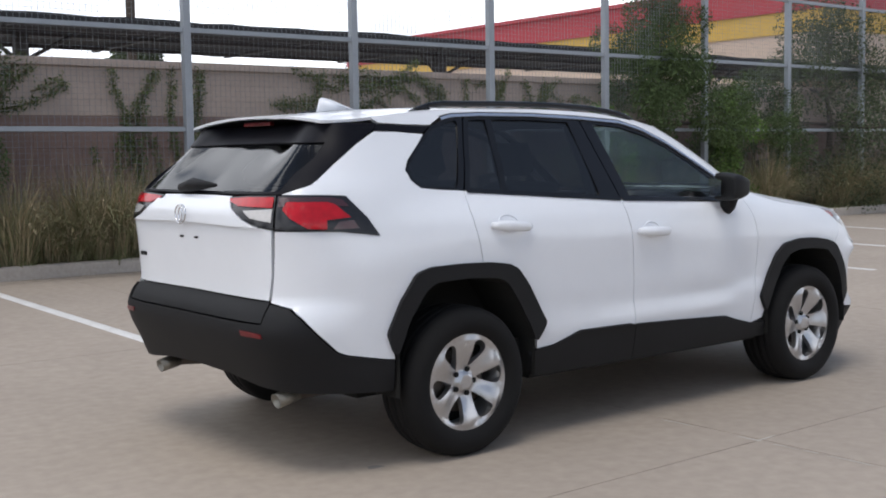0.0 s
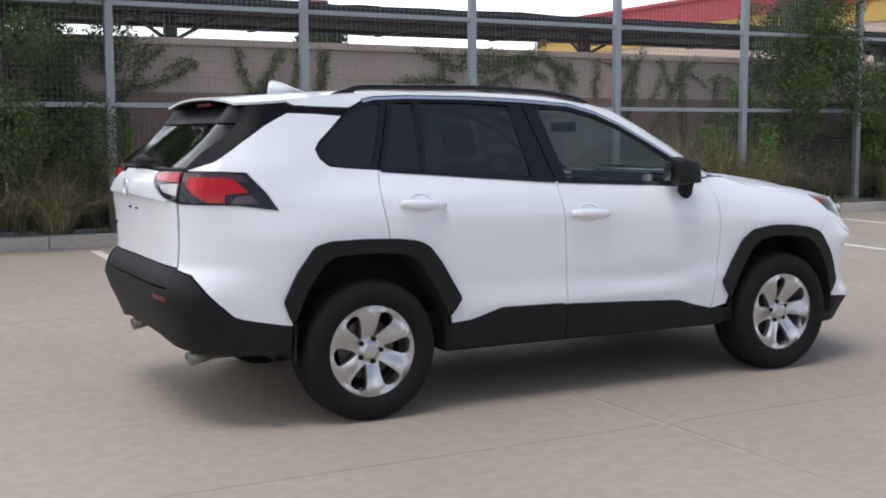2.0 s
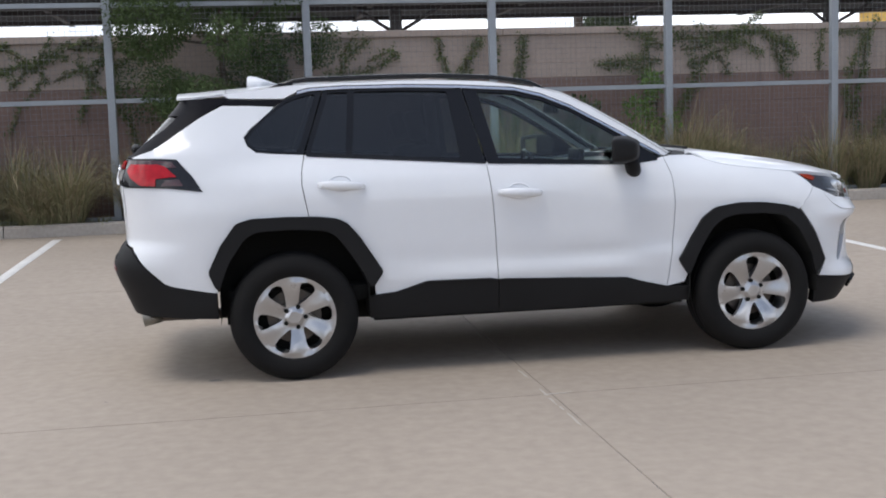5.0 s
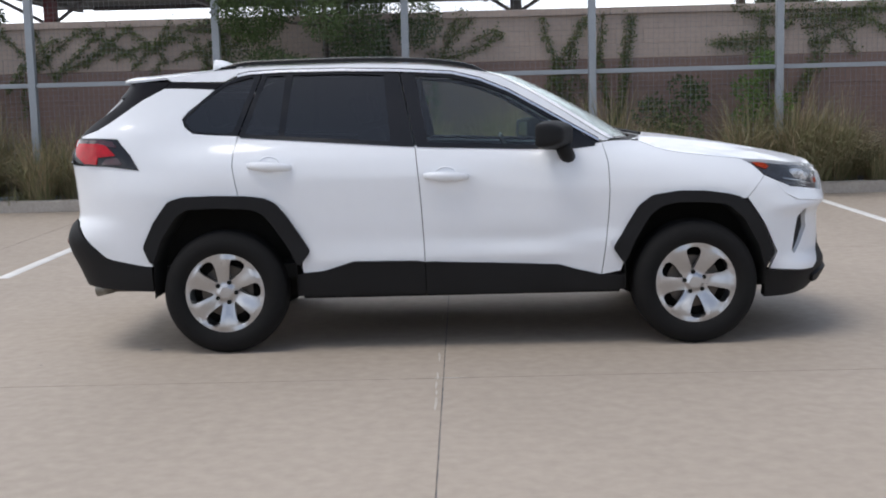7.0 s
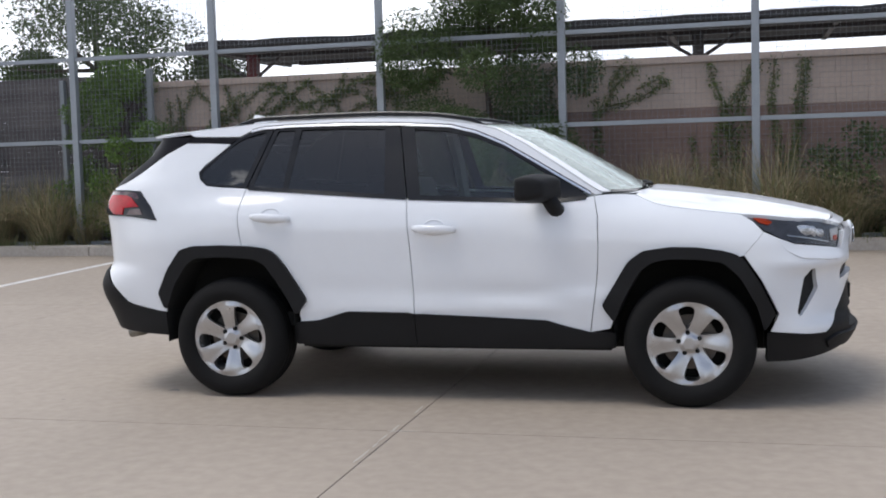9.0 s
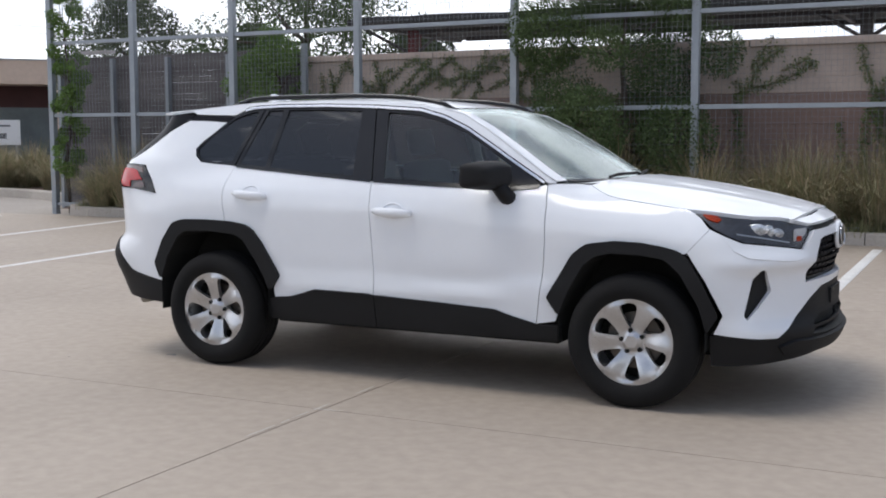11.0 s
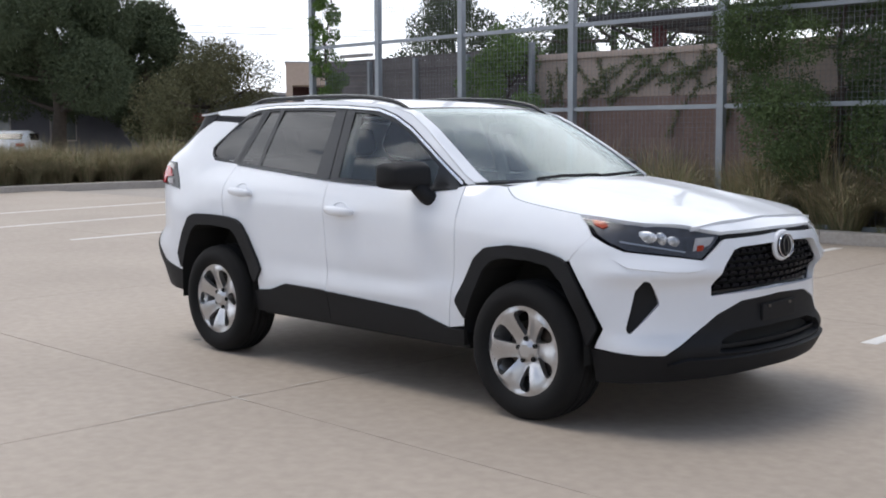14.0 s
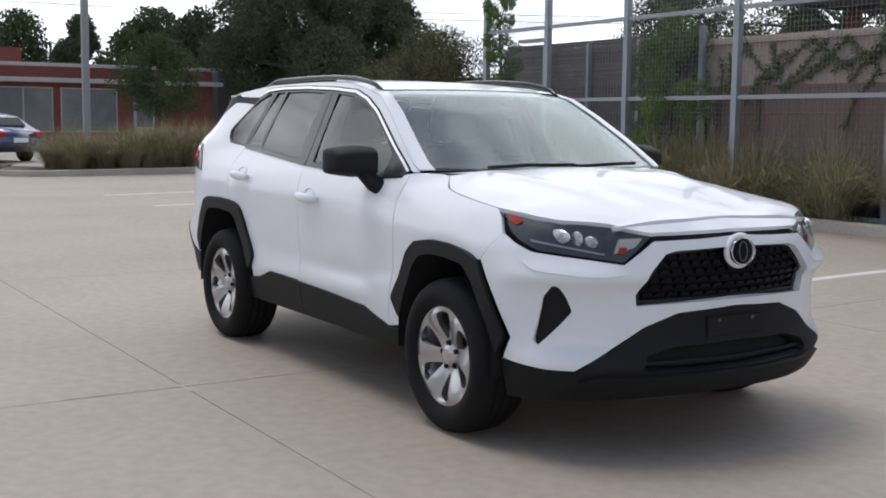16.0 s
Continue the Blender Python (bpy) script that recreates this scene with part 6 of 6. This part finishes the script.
creeper([(7.1, 2.0, 85, 0.7, 2.2), (7.3, 2.55, -5, 0.6, 2.2), (7.75, 0.5, 90, 2.4, 2.8), (7.9, 0.6, 86, 2.2, 2.6), (7.6, 1.2, 95, 1.5, 2.4), (8.2, 1.9, 60, 0.5, 1.6), (8.70, 0.6, 90, 1.6, 2.0), (8.72, 2.1, 55, 0.75, 1.8), (8.72, 2.1, 125, 0.7, 1.8), (8.75, 2.3, 90, 0.35, 1.8), (9.35, 1.3, 85, 1.2, 1.8), (9.4, 2.3, 20, 0.6, 1.8), (9.4, 2.2, 150, 0.4, 1.6), (10.2, 1.5, 80, 1.2, 2.2), (10.4, 2.5, 0, 1.5, 2.4), (11.4, 2.4, 0, 1.6, 2.4)], 43, "branching green creeper on the wall", 1.0, 0.10)
creeper([(-7.0, 1.9, 40, 0.9, 2.0), (-6.9, 2.5, -70, 0.7, 1.8), (-6.55, 1.7, 62, 1.1, 2.0), (-6.6, 2.6, -50, 0.8, 1.8), (-6.1, 2.65, -60, 0.8, 1.8), (-6.2, 2.0, 30, 1.1, 2.2), (-5.85, 1.9, 48, 1.0, 2.2), (-5.75, 2.0, 12, 0.9, 2.0), (-5.4, 2.05, 40, 0.95, 2.4), (-5.35, 2.6, -35, 0.8, 1.8), (-5.0, 2.15, 28, 1.2, 2.4), (-4.9, 2.65, -20, 0.9, 2.0), (-4.7, 2.0, 45, 0.9, 2.0), (-4.45, 2.25, 22, 1.0, 2.4), (-4.1, 2.1, 40, 0.8, 2.0), (-3.9, 2.55, 0, 0.8, 2.2), (-4.75, 1.35, 70, 0.9, 1.2), (-6.3, 1.3, 75, 0.8, 1.2), (-3.8, 1.5, 80, 1.1, 2.0), (-7.1, 1.3, 80, 1.2, 1.6)], 44, "criss-crossing green creeper on the wall", 0.75, 0.09)
creeper([(-0.35, 0.8, 88, 1.4, 2.4), (-0.35, 1.9, 52, 0.95, 2.4), (-0.30, 2.0, 27, 1.05, 2.4), (-0.2, 2.3, 60, 0.5, 2.0), (0.2, 2.28, 18, 0.4, 2.2), (-0.55, 2.2, 80, 0.6, 2.4), (-0.9, 1.2, 100, 1.4, 2.6), (-3.0, 1.0, 95, 1.6, 2.2), (-3.2, 1.8, 110, 0.9, 2.2), (-1.2, 2.5, 0, 0.7, 2.2), (-2.6, 2.6, 180, 0.8, 2.2), (-1.7, 2.6, 175, 1.2, 2.4)], 45, "green creeper round the young tree", 1.0, 0.10)

# ---- the red and yellow building behind the wall ----
def windowed(parent, x, y0, y1, z0, z1, n, mat):
    for k in range(n):
        a, b = y0 + (y1 - y0) * k / n + 0.06, y0 + (y1 - y0) * (k + 1) / n - 0.06
        w = boxed("window", PALE_TRIM, parent, x - 0.02, x + 0.06, a, b, z0, z1)
        boxed("pane", mat, w, x + 0.062, x + 0.08, a + 0.05, b - 0.05, z0 + 0.05, z1 - 0.05)


market = tagged(new("market_building"), "flat-roofed shop building painted red, yellow and tan", "building")
boxed("wall", TAN_WALL, market, 22.8, 44, 13, 36, 0.0, 4.6)
boxed("yellow_band", YELLOW_WALL, market, 22.76, 44, 12.96, 36, 4.6, 5.2)
boxed("red_band", RED_WALL, market, 22.70, 44, 12.9, 36, 5.2, 5.95)
boxed("parapet", RED_WALL, market, 22.60, 44, 12.8, 36, 5.95, 6.08, 0.02)

pole = thing("utility_pole", "dark utility pole with a transformer and crossarm", "utility pole", at=(7.05, 22.0, 0.2))
part("shaft", tube(bmesh.new(), [(0, 0, -0.2), (0, 0, 8.0)], [0.14, 0.10], 10), BARK, pole)
boxed("crossarm", BARK, pole, -0.9, 0.9, -0.06, 0.06, 6.2, 6.35)
part("transformer", tube(bmesh.new(), [(0.25, -0.2, 3.9), (0.25, -0.2, 4.6)], 0.24, 12), MAROON, pole)

# ---- houses, cars and trees across the lot ----
shop = tagged(new("brick_shop"), "low red brick shop with pale fascia and large windows", "building")
shop.scale, shop.location = (1.07, 1.01, 1.09), (0, 0, 0.1)
boxed("wall", BRICK, shop, -62, -48.0, -20, 18.0, 0.0, 3.45)
boxed("fascia", PALE_TRIM, shop, -62, -47.3, -20, 18.3, 2.70, 2.90, 0.02)
boxed("coping", PALE_TRIM, shop, -62, -47.9, -20.1, 18.3, 3.40, 3.56, 0.02)
boxed("upper_wall", BRICK, shop, -62, -52, -20, 9.6, 3.45, 4.4)
for k in range(9):
    y = -14 + 3.05 * k
    w = boxed("shop_window", PALE_TRIM, shop, -48.02, -47.93, y, y + 2.7, 0.55, 2.5)
    boxed("pane", SHOPGLASS, w, -47.93, -47.91, y + 0.06, y + 1.30, 0.6, 2.45)
    boxed("pane", SHOPGLASS, w, -47.93, -47.91, y + 1.38, y + 2.64, 0.6, 2.45)
d = boxed("door", PALE_TRIM, shop, -48.02, -47.92, 13.9, 15.0, 0.3, 2.4)
boxed("pane", SHOPGLASS, d, -47.92, -47.90, 14.05, 14.85, 0.8, 2.25)
store = tagged(new("grey_building"), "plain dark grey stucco building behind the oaks", "building")
store.scale, store.location = (1.073, 1.02, 1.12), (0, 0, 0.1)
boxed("wall", GREYWALL, store, -64, -50, 19.0, 40, 0.0, 3.4)
boxed("coping", PALE_TRIM, store, -64, -49.9, 18.9, 40, 3.4, 3.55)
for y in (19.6, 23.2):
    w = boxed("window", PALE_TRIM, store, -50.02, -49.93, y, y + 1.5, 0.9, 2.2)
    boxed("pane", SHOPGLASS, w, -49.93, -49.91, y + 0.08, y + 1.42, 0.98, 2.12)
tan = thing("tan_building", "low tan building with a dark recessed porch", "building", at=(-41.0, 29.82, 0.0))
tan.scale = (1.08, 1.08, 1.085)
tan.rotation_euler = (0, 0, math.atan2(0.78, 0.62))
boxed("roof_band", TAN_WALL, tan, 0.0, 9.0, 0.0, 6.0, 3.55, 4.55, 0.02)
boxed("roof_edge", PALE_TRIM, tan, -0.05, 9.05, -0.05, 6.0, 4.55, 4.63, 0.01)
boxed("back_wall", PORCH, tan, 0.05, 9.0, 1.9, 6.0, 0.0, 3.55)
for x in (0.0, 2.45, 4.9, 7.35):
    boxed("pier", TAN_WALL, tan, x, x + 0.30, 0.0, 0.35, 0.0, 3.55, 0.01)
boxed("dark_glass", SHOPGLASS, tan, 2.9, 6.0, 1.84, 1.90, 0.3, 2.6)
boxed("side_wing", BRICK, tan, -4.5, -0.02, 3.0, 6.0, 0.0, 2.35)
cabinet = thing("utility_cabinet", "small green metal cabinet under a pale slab", "utility cabinet", at=(-39.83, 28.19, 0.3))
cabinet.scale = (1.08, 1.08, 1.08)
cabinet.rotation_euler = (0, 0, math.atan2(0.78, 0.62))
boxed("body", GREENBOX, cabinet, -0.42, 0.42, -0.25, 0.25, -0.2, 0.95, 0.02)
boxed("slab", KERB, cabinet, -0.62, 0.60, -0.4, 0.4, 1.12, 1.26, 0.01)
for x in (-0.52, 0.46):
    boxed("prop", KERB, cabinet, x, x + 0.06, -0.2, 0.2, -0.2, 1.12)
boxed("notice", SIGN, cabinet, -0.08, 0.22, -0.262, -0.252, 0.45, 0.72)

def writing(text, size, m, mat, parent):
    cu = bpy.data.curves.new("lettering", "FONT")
    cu.body, cu.size, cu.align_x, cu.align_y, cu.extrude = text, size, "CENTER", "CENTER", 0.004
    cu.offset = 0.012
    ob = bpy.data.objects.new("lettering", cu)
    me = bpy.data.meshes.new_from_object(ob)
    me.materials.append(mat)
    o = new("lettering", me)
    o.parent, o.matrix_local = parent, m
    return o
sign = thing("lease_sign", "white FOR LEASE banner sign on two posts", "sign", at=(-36.74, 29.55, 0.15))
sign.scale = (1.08, 1.08, 1.08)
face = Matrix.Rotation(radians(50), 4, "Z")
bm = box(bmesh.new(), -1.05, 1.05, -0.02, 0.02, 0.85, 1.85, 0.01)
bmesh.ops.transform(bm, matrix=face, verts=bm.verts)
part("board", bm, SIGN, sign)
for sx in (-0.9, 0.9):
    bm = box(bmesh.new(), sx - 0.05, sx + 0.05, 0.03, 0.12, 0.0, 1.8)
    bmesh.ops.transform(bm, matrix=face, verts=bm.verts)
    part("post", bm, GREYPOLE, sign)
writing("FOR LEASE", 0.27, face @ Matrix.Translation((-0.12, -0.026, 1.20)) @ Matrix.Rotation(radians(90), 4, "X"), INK, sign)
for k, (w, z) in enumerate(((0.60, 1.62), (0.55, 1.62))):
    bm = box(bmesh.new(), -0.62 + 0.75 * k, -0.62 + 0.75 * k + w, -0.027, -0.02, z - 0.035, z + 0.035)
    bmesh.ops.transform(bm, matrix=face, verts=bm.verts)
    part("bar", bm, TRIM_GREY, sign, "unreadable line of writing")

lamp = thing("lamp_pole", "tall grey square light pole on the island", "light pole", at=(-24.87, 4.60, 0.1))
boxed("shaft", GREYPOLE, lamp, -0.085, 0.085, -0.085, 0.085, 0.0, 8.5, 0.01)
boxed("base", KERB, lamp, -0.25, 0.25, -0.25, 0.25, -0.1, 0.5, 0.03)
boxed("head", GREYPOLE, lamp, -0.2, 0.2, 0.1, 0.9, 8.35, 8.55, 0.02)

def far_car(name, label, x, y, turn, paint, seed):
    c = thing(name, label, "car", at=(x, y, ground_z(min(y, 40)) - 0.03))
    c.rotation_euler = (0, 0, radians(turn))
    bm = bmesh.new()
    side = [(-2.2, 0.45), (-2.25, 0.75), (-2.1, 0.98), (-1.75, 1.05), (-1.2, 1.42), (-0.5, 1.52), (0.2, 1.48), (0.95, 1.02), (1.9, 0.88), (2.2, 0.65), (2.2, 0.35), (-2.1, 0.32)]
    l = [bm.verts.new((px, -0.88 + (0.16 if pz > 1.1 else 0), pz)) for px, pz in side]
    r = [bm.verts.new((px, 0.88 - (0.16 if pz > 1.1 else 0), pz)) for px, pz in side]
    bm.faces.new(l); bm.faces.new(r[::-1])
    for i in range(len(side)):
        bm.faces.new((l[i], r[i], r[(i + 1) % len(side)], l[(i + 1) % len(side)]))
    bmesh.ops.recalc_face_normals(bm, faces=bm.faces)
    bmesh.ops.bevel(bm, geom=list(bm.edges), offset=0.05, segments=2, affect="EDGES")
    part("body", bm, paint, c, "", True)
    for a, b in ((-1.62, -1.28), ):
        m = Matrix.Translation((-1.47, 0, 1.245)) @ Matrix.Rotation(radians(-34), 4, "Y")
        boxed("rear_window", GLOSSBLACK, c, -0.01, 0.02, -0.62, 0.62, -0.20, 0.20, 0.01, "", Matrix.Translation((-1.50, 0, 1.25)) @ Matrix.Rotation(radians(52), 4, "Y"))
    for s in (-1, 1):
        boxed("side_window", GLOSSBLACK, c, -1.0, 0.45, s * 0.83 - 0.06, s * 0.83 - 0.02 + 0.04, 1.08, 1.38, 0.02)
        boxed("tail_light", RED_LENS, c, -2.26, -2.10, s * 0.70 - 0.17, s * 0.70 + 0.17, 0.80, 0.94, 0.02)
        for wx in (-1.35, 1.35):
            bm = lathe(bmesh.new(), [(0.05, -0.11), (0.22, -0.12), (0.32, -0.10), (0.33, 0.0), (0.32, 0.10), (0.05, 0.10)], 24)
            w = part("wheel", bm, RUBBER, c, "", True)
            w.location = (wx, s * 0.80, 0.33)
            bm = lathe(bmesh.new(), [(0.0, -0.125), (0.2, -0.125), (0.21, -0.11)], 20)
            part("rim", bm, ALLOY, w, "", True)
            if s > 0:
                w.rotation_euler = (0, 0, math.pi)
    boxed("bumper", PLASTIC, c, -2.27, -2.1, -0.8, 0.8, 0.34, 0.5, 0.03)
    boxed("plate", SIGN, c, -2.262, -2.245, -0.26, 0.26, 0.62, 0.76)
far_car("parked_car", "dark blue saloon parked beyond the island", -33.2, 3.35, -155, BLUEPAINT, 1)
far_car("parked_car", "white car parked by the grey building", -46.6, 18.6, 141, PAINT, 2)

tree("oak", "broad dark live oak across the lot", "tree", -47.6, 21.2, 9.5, 4.5, 115000, 0.155, LEAF_DARK, 51, 0.34, 0.22, 0.33, 44, "oaks")
tree("oak", "broad dark live oak across the lot", "tree", -50.3, 27.6, 7.9, 3.6, 62000, 0.17, LEAF_DARK, 52, 0.30, 0.22, 0.24, 40, "oaks")
tree("oak", "reddish green tree beyond the island", "tree", -32.6, 19.9, 4.2, 2.8, 56000, 0.085, LEAF_RUST, 54, 0.18, 0.2, 0.16, 44, "oaks")
tree("street_tree", "small round green tree in front of the shop", "tree", -37.85, 10.8, 4.15, 1.45, 17000, 0.09, LEAF, 55, 0.11, 0.4, 0.40, 44)
for k, (x, y, h, r) in enumerate(((-76.0, 14.5, 7.4, 3.4), (-70.5, 17.4, 6.9, 1.9), (-66, 20.6, 7.4, 3.0), (-69.5, 24.0, 6.8, 3.0), (-57.5, 20.6, 6.6, 2.4), (-64.5, 25.2, 6.2, 2.6))):
    tree("far_tree", "distant green tree behind the buildings", "tree", 1.075 * x, 1.03 * y, 1.1 * h, 1.08 * r, 16000, 0.25, LEAF if k in (0, 2) else LEAF_DARK, 60 + k, 0.3, 0.25, 0.2, 26, "far trees")
for k, (x, y, h, r) in enumerate(((-16.8, 24.5, 6.6, 3.2), (-13.2, 25.5, 4.3, 1.6), (-24.2, 25, 6.1, 2.5), (9.2, 27, 4.4, 1.6), (-20.6, 27, 4.6, 1.5))):
    tree("far_tree", "airy green tree behind the carport", "tree", 1.085 * x, 1.06 * y, 1.1 * h, 1.08 * r, 24000, 0.12, LEAF if k == 0 else LEAF_DARK, 70 + k, 0.2, 0.3, 0.25, 28, "far trees")

cables = thing("power_lines", "thin overhead power lines", "cable", at=(0, 0, 0))
for z, a, b in ((8.7, (-66, -10), (-45, 64)), (8.3, (-66, -10), (-45, 64))):
    pts = [(a[0] + (b[0] - a[0]) * t, a[1] + (b[1] - a[1]) * t, z - 0.9 * 4 * t * (1 - t)) for t in (k / 12 for k in range(13))]
    part("cable", tube(bmesh.new(), pts, 0.02, 4), CABLE, cables)

# a row of unseen trees added behind the walker, to darken what the windows mirror
for k in range(9):
    tree("street_tree", "unseen dark broad tree added behind the walker", "tree", -62 + 12.5 * k + 4 * math.sin(k * 2.3), -47 + 3 * math.cos(k * 1.7), 9.5 + 2.0 * math.sin(k * 1.9), 6.6, 9000, 0.42, LEAF_DARK, 90 + k, 0.3, 0.25, 0.08, 26, "trees across the street")
